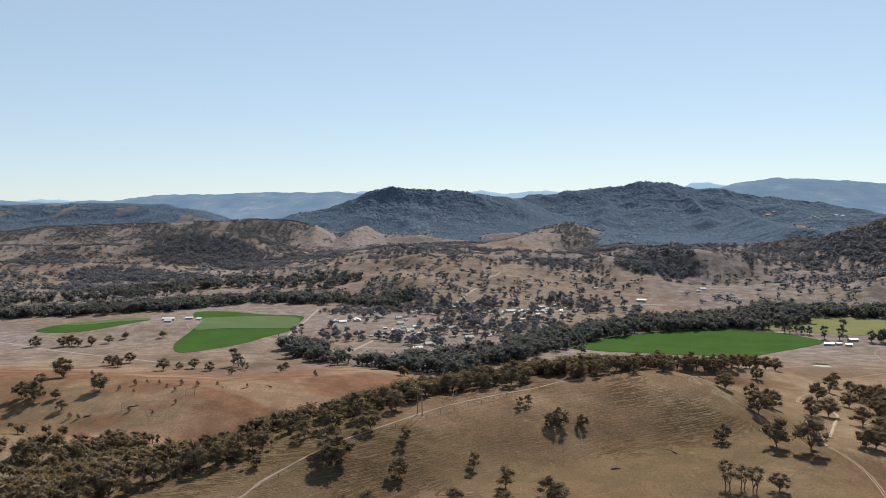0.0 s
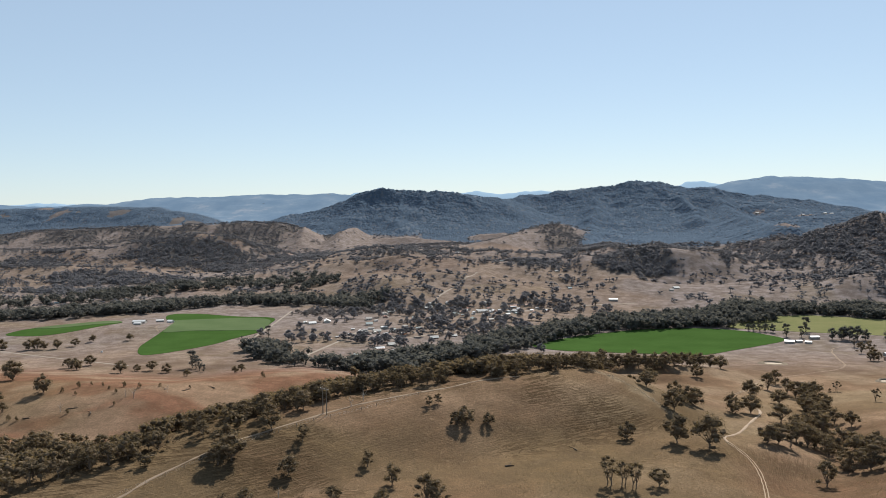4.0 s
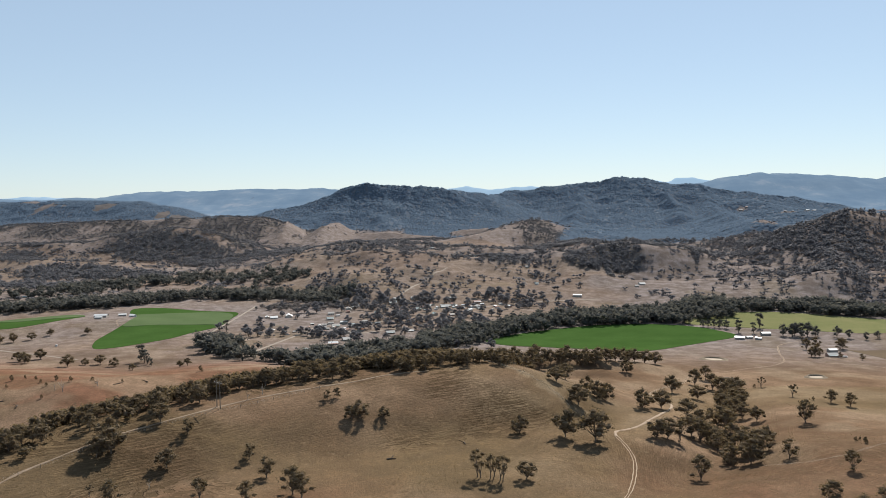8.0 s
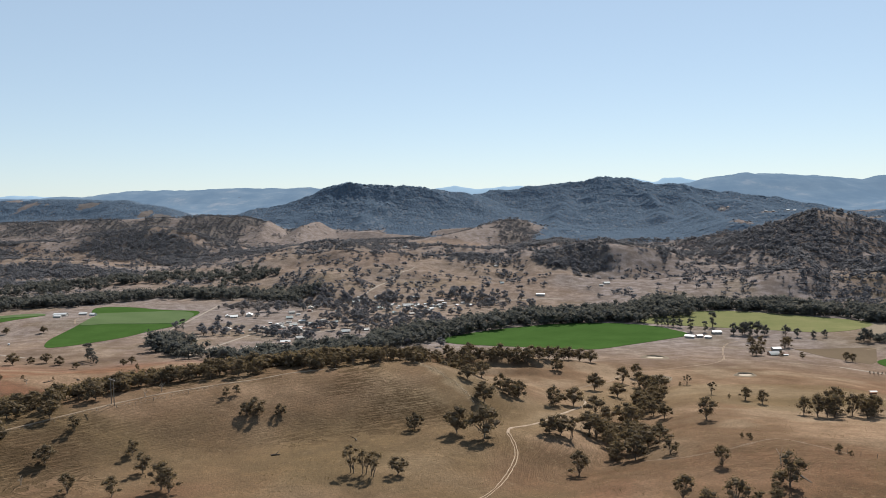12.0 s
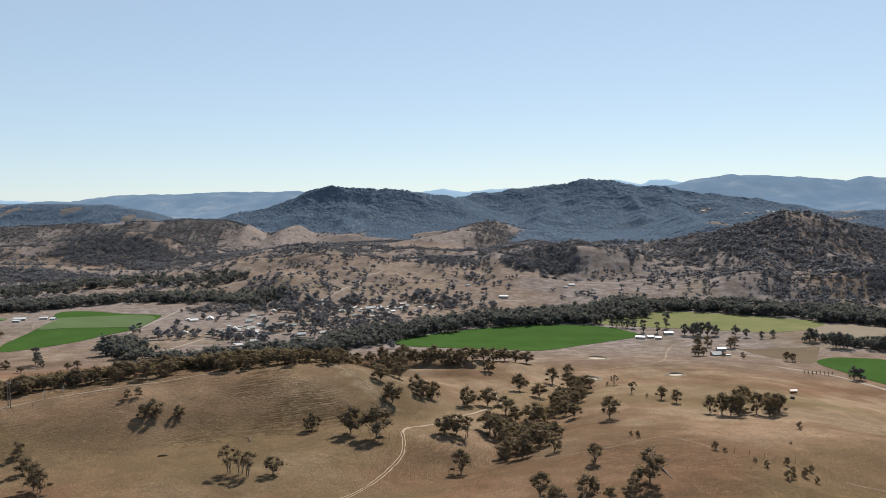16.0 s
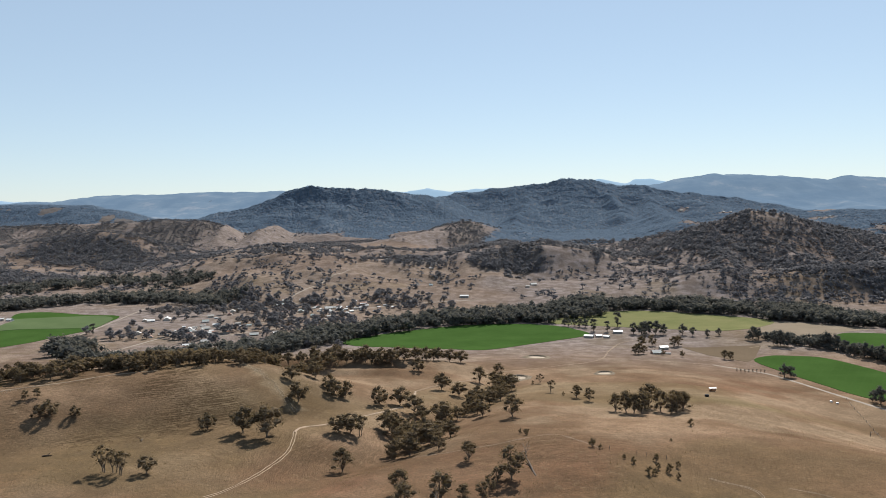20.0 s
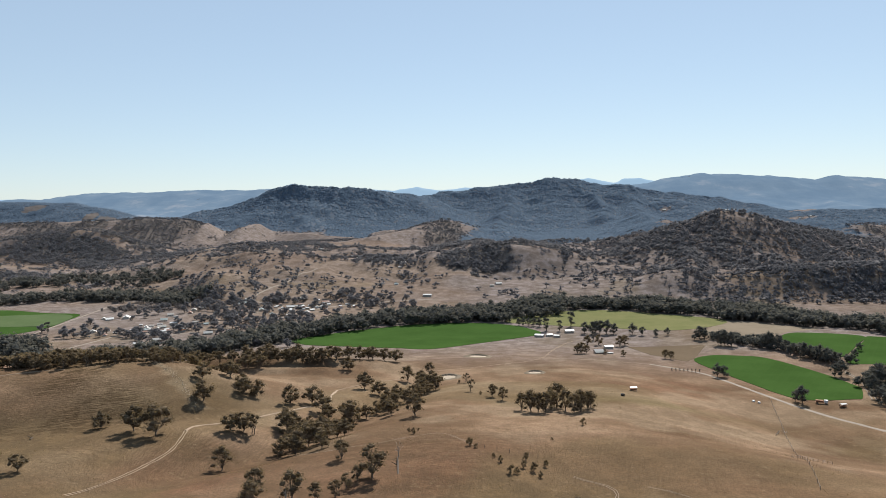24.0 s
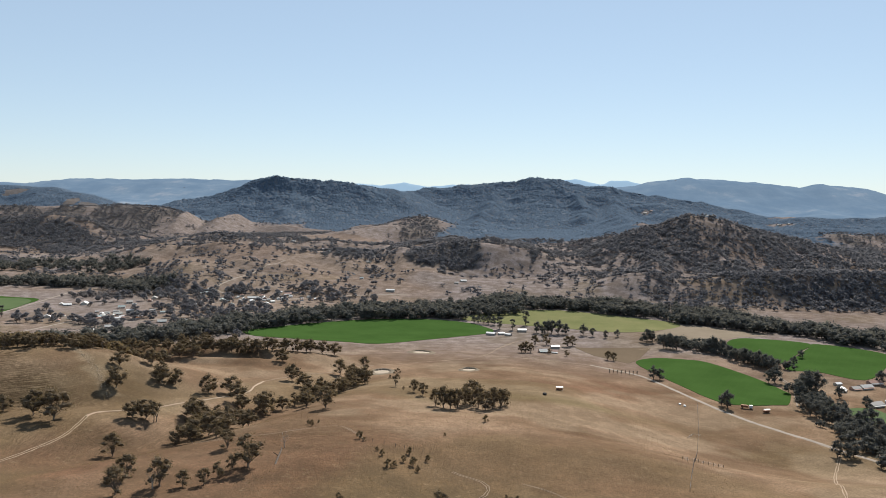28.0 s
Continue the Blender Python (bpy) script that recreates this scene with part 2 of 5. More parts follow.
def folds(x, y, scale, octaves=4, seed=0):
    """Sharp-crested noise for gullied mountain sides, 0 in the gullies and 1 on the spurs."""
    total, amp, norm = 0.0, 1.0, 0.0
    for n in range(octaves):
        total = total + amp * (1 - np.abs(2 * value_noise(x, y, scale / 2**n, seed + n) - 1))
        norm, amp = norm + amp, amp * 0.5
    return total / norm


def step(v, a, b):
    t = np.clip((v - a) / (b - a), 0, 1)
    return t * t * (3 - 2 * t)


def smax(a, b, k):
    k = np.clip(0.5 * np.maximum(a, b), 0.01, k)
    h = np.clip(0.5 + 0.5 * (a - b) / k, 0, 1)
    return b + (a - b) * h + k * h * (1 - h)


def ridge(x, y, line, width, power=1.6):
    """The height of a hill whose crest runs along the line of (x, y, height)."""
    best = np.zeros_like(x)
    for (ax, ay, ah), (bx, by, bh) in zip(line, line[1:]):
        dx, dy = bx - ax, by - ay
        t = np.clip(((x - ax) * dx + (y - ay) * dy) / (dx * dx + dy * dy), 0, 1)
        d = np.hypot(x - ax - t * dx, y - ay - t * dy)
        best = np.maximum(best, (ah + (bh - ah) * t) * np.exp(-((d / width) ** power)))
    return best


def cone(x, y, cx, cy, h, wx, wy, power=1.6):
    return h * np.exp(-(np.hypot((x - cx) / wx, (y - cy) / wy) ** power))


def near_slope(x, y):
    """The open paddock that falls from under the flight line to the flood plain."""
    s = np.interp(y, [60, 160, 220, 275, 350, 400, 454, 500, 560, 620, 680],
                  [47, 46, 43.5, 39, 29.5, 24, 18.5, 13, 8, 3, 0])
    right = 1 - 0.62 * step(x, 255, 385) * step(y, 200, 330) - 0.08 * step(x, 214, 245) * (1 - step(y, 226, 262))
    left = 1 - 0.55 * step(-x, -95, 30) * step(y, 265, 360)
    return s * right * left


def near_ridge(x, y):
    return ridge(x, y, [(-240, 50, 46), (-170, 120, 47), (-104, 194, 49.5), (-62, 244, 53.2), (-36, 273, 54.2),
                        (0, 304, 54.2), (46, 334, 53.4), (72, 354, 40), (96, 388, 26)], 94, 2.1)


def red_hill(x, y):
    return ridge(x, y, [(-118, 444, 21), (-172, 390, 28), (-240, 405, 26), (-310, 432, 21), (-420, 450, 14)], 88, 1.8)


def foothills(x, y):
    rise = np.interp(y, [840, 900, 960, 1100, 1250, 1500, 2000, 2600], [0, 7, 13, 21, 26, 22, 10, 0])
    z = rise * (0.15 + 1.55 * fbm(x, y, 210, 3, 3)) * step(x, -620, -250) * (1 - step(x, 700, 1000))
    for h in (
        ridge(x, y, [(-150, 1330, 20), (-20, 1500, 40), (60, 1650, 54), (98, 1780, 66), (190, 1790, 40), (260, 1700, 24)], 150),
        ridge(x, y, [(-330, 1160, 15), (-285, 1190, 22), (-225, 1215, 20), (-130, 1240, 16)], 105),
        ridge(x, y, [(165, 1140, 37), (205, 1140, 43), (256, 1140, 45), (320, 1165, 36)], 82),
        ridge(x, y, [(215, 1330, 33), (265, 1350, 36), (330, 1330, 30), (395, 1350, 30), (440, 1385, 41), (500, 1400, 44)], 110),
        cone(x, y, 125, 1180, 33, 80, 110), cone(x, y, 440, 970, 27, 70, 60), cone(x, y, 330, 1010, 14, 120, 70),
    ):
        z = smax(z, h, 5)
    return z


def pale_cones(x, y):
    z = ridge(x, y, [(-560, 2060, 62), (-528, 1930, 57), (-515, 1840, 30), (-505, 1780, 10)], 64, 1.2)
    z = smax(z, ridge(x, y, [(-420, 2060, 56), (-432, 1930, 50), (-425, 1840, 26), (-420, 1780, 8)], 58, 1.2), 4)
    z = smax(z, ridge(x, y, [(-330, 1990, 28), (-262, 1940, 34), (-190, 1930, 24), (-110, 1950, 16)], 60, 1.3), 4)
    return smax(z, ridge(x, y, [(-80, 2080, 30), (-20, 2060, 34), (30, 2080, 22)], 70, 1.3), 4)


def bare_cones(x, y):
    """Where the pale cones stand clear of the wooded hills behind them, 0 to 1."""
    p = pale_cones(x, y)
    return step(p, 9, 17) * step(p - np.maximum(left_hills(x, y), 0.9 * mountains(x, y)), -2, 5) * (1 - 0.9 * cone(x, y, -478, 1930, 1, 16, 90, 4))


def dark_hill(x, y):
    """The wooded hill by the flood plain's far bend."""
    z = ridge(x, y, [(430, 1160, 14), (478, 1215, 48), (520, 1231, 73), (574, 1236, 89), (616, 1240, 85), (665, 1250, 73),
                     (732, 1260, 58), (830, 1300, 40), (960, 1380, 30)], 135, 1.35)
    z = smax(z, ridge(x, y, [(470, 960, 12), (545, 960, 26), (640, 940, 34), (760, 940, 36), (900, 980, 42)], 88, 1.6), 8)
    for line in ([(574, 1236, 60), (580, 1040, 31), (575, 950, 10)], [(505, 1220, 40), (462, 960, 26), (450, 905, 6)],
                 [(700, 1250, 50), (690, 1060, 26), (660, 920, 12), (640, 860, 4)]):
        z = smax(z, ridge(x, y, line, 48, 1.3), 6)
    return z


def left_hills(x, y):
    z = ridge(x, y, [(-980, 1520, 34), (-820, 1500, 36), (-734, 1500, 50), (-674, 1500, 60), (-614, 1500, 64), (-555, 1500, 56), (-520, 1505, 42), (-480, 1520, 14)], 105, 1.5)
    for line, w in (
        ([(-1500, 2000, 52), (-1280, 2000, 56), (-1116, 2000, 60), (-954, 2000, 64), (-827, 2010, 66), (-717, 2030, 71), (-640, 2060, 74)], 150),
        ([(-2500, 2850, 112), (-1841, 2800, 116), (-1500, 2750, 115), (-1330, 2720, 110), (-1180, 2600, 94), (-1110, 2470, 58)], 230),
        ([(-1000, 1280, 20), (-800, 1240, 24), (-650, 1255, 19), (-560, 1230, 10)], 90),
        ([(-1300, 1700, 26), (-1000, 1720, 24), (-860, 1735, 22)], 130),
        ([(-760, 1000, 16), (-640, 960, 13), (-580, 950, 6)], 60),
    ):
        z = smax(z, ridge(x, y, line, w), 6)
    return z


CREST_LEFT = [(-790, 2360, 54), (-700, 2370, 77), (-590, 2390, 99), (-533, 2395, 124), (-478, 2395, 148), (-412, 2390, 160), (-334, 2400, 155),
              (-227, 2410, 148), (-156, 2430, 143), (-68, 2480, 131), (0, 2560, 116)]
CREST_RIGHT = [(-100, 2700, 113), (-18, 2750, 127), (42, 2780, 136), (123, 2790, 136), (244, 2790, 161), (343, 2785, 170), (415, 2780, 183), (501, 2780, 171),
               (580, 2780, 160), (760, 2760, 138), (960, 2700, 98), (1200, 2600, 52)]


def along(line, gap):
    """Points every gap metres along a crest, with its height."""
    out, left = [], 0.0
    for (ax, ay, ah), (bx, by, bh) in zip(line, line[1:]):
        n = math.hypot(bx - ax, by - ay)
        while left < n:
            t = left / n
            out.append((ax + (bx - ax) * t, ay + (by - ay) * t, ah + (bh - ah) * t))
            left += gap
        left -= n
    return out


def make_spurs(line, gap, reach, seed):
    """The side ridges that run from a crest down to the foothills, long and short by turns."""
    r, out = random.Random(seed), []
    for k, (cx, cy, h) in enumerate(along(line, gap)):
        far = reach * (r.uniform(0.8, 1.1) if k % 2 else r.uniform(0.45, 0.7)) * min(1.0, 0.35 + h / 160)
        side = r.uniform(-0.32, 0.12) * far
        m = r.uniform(0.44, 0.54)
        bend = r.uniform(-22, 22)
        out.append([(cx, cy, 0.94 * h), (cx + side * 0.4 + bend, cy - far * 0.42, m * h + 4), (cx + side, cy - far, 0.06 * h)])
    return out


SPURS = make_spurs(CREST_LEFT, 112, 430, 5) + make_spurs(CREST_RIGHT, 138, 640, 6)


def mountains(x, y):
    out = np.zeros_like(x)
    here = (y > 1500) & (x > -1500)
    if not here.any():
        return out
    x, y = x[here], y[here]
    z = ridge(x, y, CREST_LEFT, 205, 1.25)
    z = smax(z, ridge(x, y, CREST_RIGHT, 290, 1.2), 8)
    wx, wy = x + 60 * (fbm(x, y, 130, 3, 81) - 0.5), y + 60 * (fbm(x, y, 130, 3, 82) - 0.5)
    side = np.zeros_like(x)
    for line in SPURS:
        xs, ys = [q[0] for q in line], [q[1] for q in line]
        by = (wx > min(xs) - 220) & (wx < max(xs) + 220) & (wy > min(ys) - 220) & (wy < max(ys) + 220)
        side[by] = smax(side[by], ridge(wx[by], wy[by], line, 78, 1.7), 22)
    z = smax(z, side, 26)
    z = smax(z, ridge(x, y, [(700, 2780, 120), (640, 2300, 68), (611, 1900, 50), (600, 1740, 56), (560, 1640, 20)], 110, 1.3), 8)
    z = smax(z, ridge(x, y, [(700, 2720, 120), (900, 2420, 66), (1100, 2350, 58), (1400, 2300, 62), (1900, 2400, 76)], 250, 1.5), 8)
    f = folds(x, y, 170, 4, 5)
    out[here] = z * (0.86 + 0.18 * f)
    return out


def right_hills(x, y):
    z = ridge(x, y, [(800, 1650, 16), (905, 1640, 24), (960, 1640, 44), (1060, 1680, 40), (1250, 1750, 46)], 120)
    return smax(z, ridge(x, y, [(760, 1050, 16), (900, 1100, 40), (1100, 1200, 60)], 130), 6)


def far_ranges(x, y):
    z = ridge(x, y, [(-3500, 4300, 128), (-3100, 4300, 132), (-2745, 4300, 124), (-2393, 4300, 127), (-2080, 4300, 159), (-1639, 4300, 163),
                     (-1206, 4300, 161), (-800, 4300, 156), (-300, 4300, 120)], 520, 1.6)
    z = smax(z, ridge(x, y, [(500, 4250, 120), (760, 4200, 130), (888, 4200, 150), (1065, 4200, 172), (1211, 4200, 205), (1327, 4200, 214), (1500, 4200, 205),
                             (1645, 4200, 193), (1817, 4200, 169), (1925, 4200, 153), (2010, 4200, 179), (2154, 4200, 165), (2353, 4200, 121),
                             (2800, 4200, 110)], 460, 1.6), 10)
    for line in ([(-2330, 4280, 110), (-2200, 3700, 48), (-2120, 3300, 20)], [(-1700, 4280, 120), (-1480, 3600, 50), (-1300, 3200, 24)],
                 [(1327, 4200, 150), (1400, 3500, 60)], [(1800, 4200, 130), (1750, 3500, 50)]):
        z = smax(z, ridge(x, y, line, 230, 1.3), 10)
    peaks = ridge(x, y, [(-3400, 4680, 128), (-3010, 4680, 143), (-2700, 4680, 120)], 120, 2)
    for line in ([(-1000, 4680, 172), (-860, 4680, 173), (-690, 4680, 161), (-376, 4680, 149), (-255, 4680, 166), (-137, 4680, 144), (9, 4680, 156),
                  (140, 4680, 163), (260, 4680, 140)],
                 [(500, 4680, 170), (770, 4680, 205), (934, 4680, 174), (995, 4680, 202), (1090, 4680, 196), (1200, 4680, 175), (1500, 4680, 150)]):
        peaks = smax(peaks, ridge(x, y, line, 110, 2), 4)
    return smax(z * (0.88 + 0.2 * folds(x, y, 520, 4, 8)), peaks, 4)


def far_land(x, y):
    """All that rises beyond the flood plain."""
    far = foothills(x, y)
    for h, k in ((pale_cones(x, y), 5), (dark_hill(x, y), 8), (left_hills(x, y), 8), (mountains(x, y), 10), (right_hills(x, y), 8), (far_ranges(x, y), 12)):
        far = smax(far, h, k)
    # small unevenness, more on the hills than on the plain
    rough = np.clip(far / 12, 0.0, 1.0) * step(y, 860, 1000)
    far = far + rough * (np.clip(far / 60, 0.25, 1.4) * 9 * (folds(x, y, 130, 4, 11) - 0.55) + 3 * (fbm(x, y, 45, 3, 12) - 0.5))
    spurs = np.maximum(0.6 * step(-x, 470, 620) * step(y, 1450, 1650), 0.8 * step(x, 120, 260) * step(y, 1440, 1650) * (1 - step(y, 2300, 2600))) * (1 - step(y, 2800, 3000))
    far = np.maximum(far + spurs * 34 * (folds(x, y, 310, 4, 66) - 0.58), 0)
    far = far + step(y, 940, 1050) * (1 - step(y, 1450, 1700)) * step(x, -450, -300) * (1 - step(x, 520, 620)) * 24 * (folds(x, y, 150, 3, 68) - 0.6)
    return far


def height(x, y):
    x, y = np.asarray(x, float), np.asarray(y, float)
    z = 4.5 * step(x, 290, 400) * (1 - step(y, 640, 760)) + 0 * y
    z = smax(z, near_slope(x, y), 3)
    z = smax(z, near_ridge(x, y), 5)
    z = smax(z, red_hill(x, y), 4)
    z = smax(z, ridge(x, y, [(10, 452, 25), (55, 458, 29), (105, 458, 29.5), (140, 470, 24), (165, 490, 18)], 42, 2), 4)
    z = smax(z, ridge(x, y, [(10, 430, 22), (40, 430, 25.5), (78, 433, 27.5), (116, 436, 27), (150, 452, 21)], 32, 2), 3)
    z = smax(z, ridge(x, y, [(30, 395, 25), (70, 408, 27), (115, 412, 26), (150, 425, 22)], 44, 2), 4)
    z = smax(z, cone(x, y, -362, 735, 5.5, 60, 45, 2), 2)
    # the gully with the grove, and the creek bed
    z = z - ridge(x, y, [(108, 212, 2.5), (128, 243, 5.5), (142, 265, 6), (152, 300, 6), (168, 360, 5), (182, 430, 3), (190, 470, 0)], 16, 2) \
          - ridge(x, y, [(-190, 230, 8), (-110, 300, 10), (-60, 350, 9), (-20, 400, 7), (-40, 480, 4)], 34, 2)
    z = z + cone(x, y, 208, 240, 3.2, 42, 30) + cone(x, y, 88, 276, 3.0, 26, 24)
    far, beyond = np.zeros_like(z), y > 700
    if beyond.any():
        far[beyond] = far_land(x[beyond], y[beyond])
    edge = 840 + 95 * step(-x, 90, 240) + 25 * step(x, 220, 300)
    z = np.where(y > 700, smax(z, far * step(y, edge, edge + 75 + 150 * step(-x, 90, 240)), 4), z)
    near = np.clip(z / 14, 0.15, 1) * (1 - step(y, 600, 800))
    return z + near * (2.6 * (fbm(x, y, 60, 3, 20) - 0.5) + 0.5 * (fbm(x, y, 9, 3, 23) - 0.5))


def ground_z(x, y):
    return float(height(np.array([x], float), np.array([y], float))[0])

# ---- the ground, one sheet to the horizon ----
def near_line(x, y, line):
    """The distance to a line of points."""
    best = np.full(np.shape(x), 1e9)
    for (ax, ay), (bx, by) in zip(line, line[1:]):
        dx, dy = bx - ax, by - ay
        t = np.clip(((x - ax) * dx + (y - ay) * dy) / (dx * dx + dy * dy), 0, 1)
        best = np.minimum(best, np.hypot(x - ax - t * dx, y - ay - t * dy))
    return best


def inside(x, y, shape):
    hit = np.zeros(np.shape(x), bool)
    for (ax, ay), (bx, by) in zip(shape, shape[1:] + shape[:1]):
        if ay != by:
            hit ^= ((ay > y) != (by > y)) & (x < (bx - ax) * (y - ay) / (by - ay) + ax)
    return hit


RIVER_LEFT = [(-1200, 760), (-800, 800), (-560, 812), (-428, 872), (-357, 938), (-260, 955), (-165, 905)]
RIVER = [(-186, 630), (-170, 604), (-140, 572), (-108, 548), (-72, 542),
         (-30, 575), (10, 640), (52, 682), (95, 728), (140, 757), (200, 772), (248, 800), (282, 840), (320, 854), (378, 834), (446, 792), (490, 756), (524, 716), (566, 660), (700, 612), (1000, 560)]
CREEK_FAR = [(-1100, 880), (-653, 905), (-597, 955), (-520, 1004), (-459, 1050), (-377, 1098), (-300, 1075), (-250, 1050)]
GULLY = [(-190, 235), (-110, 300), (-60, 345), (-20, 385), (10, 420), (-20, 480), (-60, 530)]


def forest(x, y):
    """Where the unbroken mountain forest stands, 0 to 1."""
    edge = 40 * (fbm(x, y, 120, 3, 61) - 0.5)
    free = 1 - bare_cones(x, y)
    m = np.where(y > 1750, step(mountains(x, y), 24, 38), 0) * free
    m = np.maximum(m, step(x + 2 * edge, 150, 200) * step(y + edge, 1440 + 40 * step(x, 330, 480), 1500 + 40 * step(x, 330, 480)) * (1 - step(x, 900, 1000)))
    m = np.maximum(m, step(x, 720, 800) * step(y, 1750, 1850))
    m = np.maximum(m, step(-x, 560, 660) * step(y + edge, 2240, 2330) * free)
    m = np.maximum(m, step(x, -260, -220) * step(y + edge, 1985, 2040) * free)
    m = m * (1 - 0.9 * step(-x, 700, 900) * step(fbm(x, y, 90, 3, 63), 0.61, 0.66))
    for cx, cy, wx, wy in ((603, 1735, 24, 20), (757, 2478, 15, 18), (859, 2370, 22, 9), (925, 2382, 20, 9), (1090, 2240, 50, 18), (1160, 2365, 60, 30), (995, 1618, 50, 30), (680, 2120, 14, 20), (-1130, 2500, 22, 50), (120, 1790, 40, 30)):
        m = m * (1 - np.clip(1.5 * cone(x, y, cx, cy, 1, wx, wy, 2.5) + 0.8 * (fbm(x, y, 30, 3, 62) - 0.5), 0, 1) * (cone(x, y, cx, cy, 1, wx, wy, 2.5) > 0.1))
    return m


WOODED = [(-600, 1430, 120, 90, 0.95), (-500, 1370, 60, 60, 0.9), (-660, 1860, 190, 110, 0.9), (-650, 1180, 110, 46, 0.9), (-560, 1165, 90, 34, 0.85), (-600, 1060, 120, 28, 0.95),
          (-375, 1440, 90, 60, 0.85), (-170, 1290, 90, 40, 0.55), (-60, 1330, 80, 36, 0.5), (112, 1620, 52, 150, 0.9), (60, 1720, 40, 40, 0.5), (150, 1430, 70, 70, 0.85), (190, 1125, 62, 60, 0.97),
          (54, 1165, 44, 46, 0.85), (-150, 925, 40, 20, 0.6), (-60, 950, 60, 16, 0.22), (230, 1330, 50, 50, 0.7), (330, 1180, 34, 60, 0.45), (-950, 1400, 120, 60, 0.8), (-420, 1620, 160, 60, 0.85),
          (300, 1290, 40, 70, 0.4), (300, 1420, 50, 40, 0.7), (350, 1060, 60, 18, 0.35), (430, 1010, 40, 30, 0.5), (-690, 2080, 170, 110, 0.95), (-560, 2180, 110, 60, 0.95), (-480, 2110, 60, 60, 0.9), (-330, 1840, 120, 40, 0.85), (-150, 1850, 120, 50, 0.8)]
GRAZED = [(-900, 1620, 120, 70), (-270, 1120, 90, 50), (-175, 1065, 100, 34), (-440, 990, 110, 26), (-360, 985, 90, 24), (0, 1450, 80, 90), (60, 1460, 60, 60), (200, 985, 90, 40),
          (285, 1000, 90, 40), (415, 925, 60, 26), (-35, 1092, 70, 36)]


def woods(x, y):
    """How thickly trees stand, 0 to 1."""
    patch = fbm(x, y, 70, 4, 40)
    clump = step(fbm(x, y, 34, 3, 70), 0.46, 0.60)
    ragged = 0.75 + 0.5 * (fbm(x, y, 38, 3, 71) - 0.5)
    # single trees and clumps over the open foothills
    d = step(y, 880, 960) * (0.05 + 0.26 * clump * step(patch, 0.34, 0.52))
    # trees gather in the hollows
    d = np.maximum(d, 0.22 * step(y, 980, 1100) * (1 - step(folds(x, y, 130, 4, 11), 0.36, 0.48)))
    # close woods: centre, half widths, thickness
    for cx, cy, wx, wy, thick in WOODED:
        d = np.maximum(d, thick * step(cone(x, y, cx, cy, 1, wx, wy, 2.2) * ragged, 0.22, 0.42))
    # open pasture between them
    for cx, cy, wx, wy in GRAZED:
        d = d * (1 - 0.75 * step(cone(x, y, cx, cy, 1, wx, wy, 3) * ragged, 0.20, 0.45))
    s = dark_hill(x, y)
    bare = step(fbm(x * 1.6 + 0.5 * y, y * 0.45, 46, 3, 44), 0.46, 0.60)
    d = np.maximum(d, step(s, 13, 24) * (0.96 - 0.70 * bare) * step(x + 0.25 * (y - 1000), 420, 470))
    d = np.maximum(d, step(left_hills(x, y), 16, 30) * (0.9 - 0.8 * step(fbm(x, y, 120, 3, 49), 0.52, 0.60)))
    d = np.maximum(d, 0.45 * step(x, 400, 470) * step(y + 0.35 * (x - 430), 805, 840) * (1 - step(y, 900, 960)))
    d = np.maximum(d, step(right_hills(x, y), 14, 26) * (0.8 - 0.6 * bare))
    d = np.maximum(d, 0.9 * cone(x, y, -340, 1720, 1, 230, 70, 4) * step(patch, 0.3, 0.5))
    d = d * (1 - 0.95 * bare_cones(x, y))
    d = np.maximum(d, 0.6 * forest(x, y))
    d = np.maximum(d, step(far_ranges(x, y), 30, 50) * 0.6)
    clear = cone(x, y, 10, 1640, 1, 70, 130) + cone(x, y, -30, 1460, 0.9, 120, 120)
    d = np.where(y > 1250, d * (1 - 0.78 * np.clip(clear * 1.6 - 0.3, 0, 1)), d)
    open_spots = cone(x, y, -598, 1491, 1, 26, 16) + cone(x, y, -536, 1472, 1, 30, 16) + cone(x, y, -493, 1456, 1, 26, 14) + cone(x, y, -775, 1455, 1, 70, 36) + cone(x, y, -951, 1846, 1, 40, 30) + cone(x, y, -700, 1330, 0.9, 120, 30)
    d = d * (1 - 0.95 * np.clip(open_spots * 1.6 - 0.3, 0, 1))
    meadow = cone(x, y, 190, 985, 1.2, 90, 50) + cone(x, y, -320, 1120, 1.0, 160, 60)
    d = d * (1 - 0.9 * np.clip(meadow * 1.5 - 0.3, 0, 1))
    broad = 12 * step(x, -60, 30) * (1 - step(x, 260, 330)) + 12 * step(x, 350, 420) - 10 * step(-x, 120, 150)
    thin = 1 - 0.4 * step(x, -170, -130) * (1 - step(x, -30, 20)) * step(patch, 0.4, 0.6)
    d = np.maximum(d, thin * 0.97 * (1 - step(near_line(x, y - broad, RIVER) + 36 * (patch - 0.5) + 26 * (fbm(x, y, 26, 2, 48) - 0.5) - broad, 13, 26)))
    d = np.maximum(d, 0.97 * (1 - step(near_line(x, y, RIVER_LEFT) + 40 * (patch - 0.5) + 26 * (fbm(x, y, 26, 2, 48) - 0.5), 16, 30)))
    d = np.maximum(d, 0.30 * (1 - step(near_line(x, y, CREEK_FAR) + 90 * (patch - 0.5), 16, 46)))
    town = cone(x, y, -70, 800, 1, 100, 110, 3) + cone(x, y, 10, 880, 0.9, 120, 60, 3)
    d = np.maximum(d, 0.12 * np.clip(town, 0, 1) * step(patch, 0.25, 0.5))
    return np.where(y < 520, 0, d)


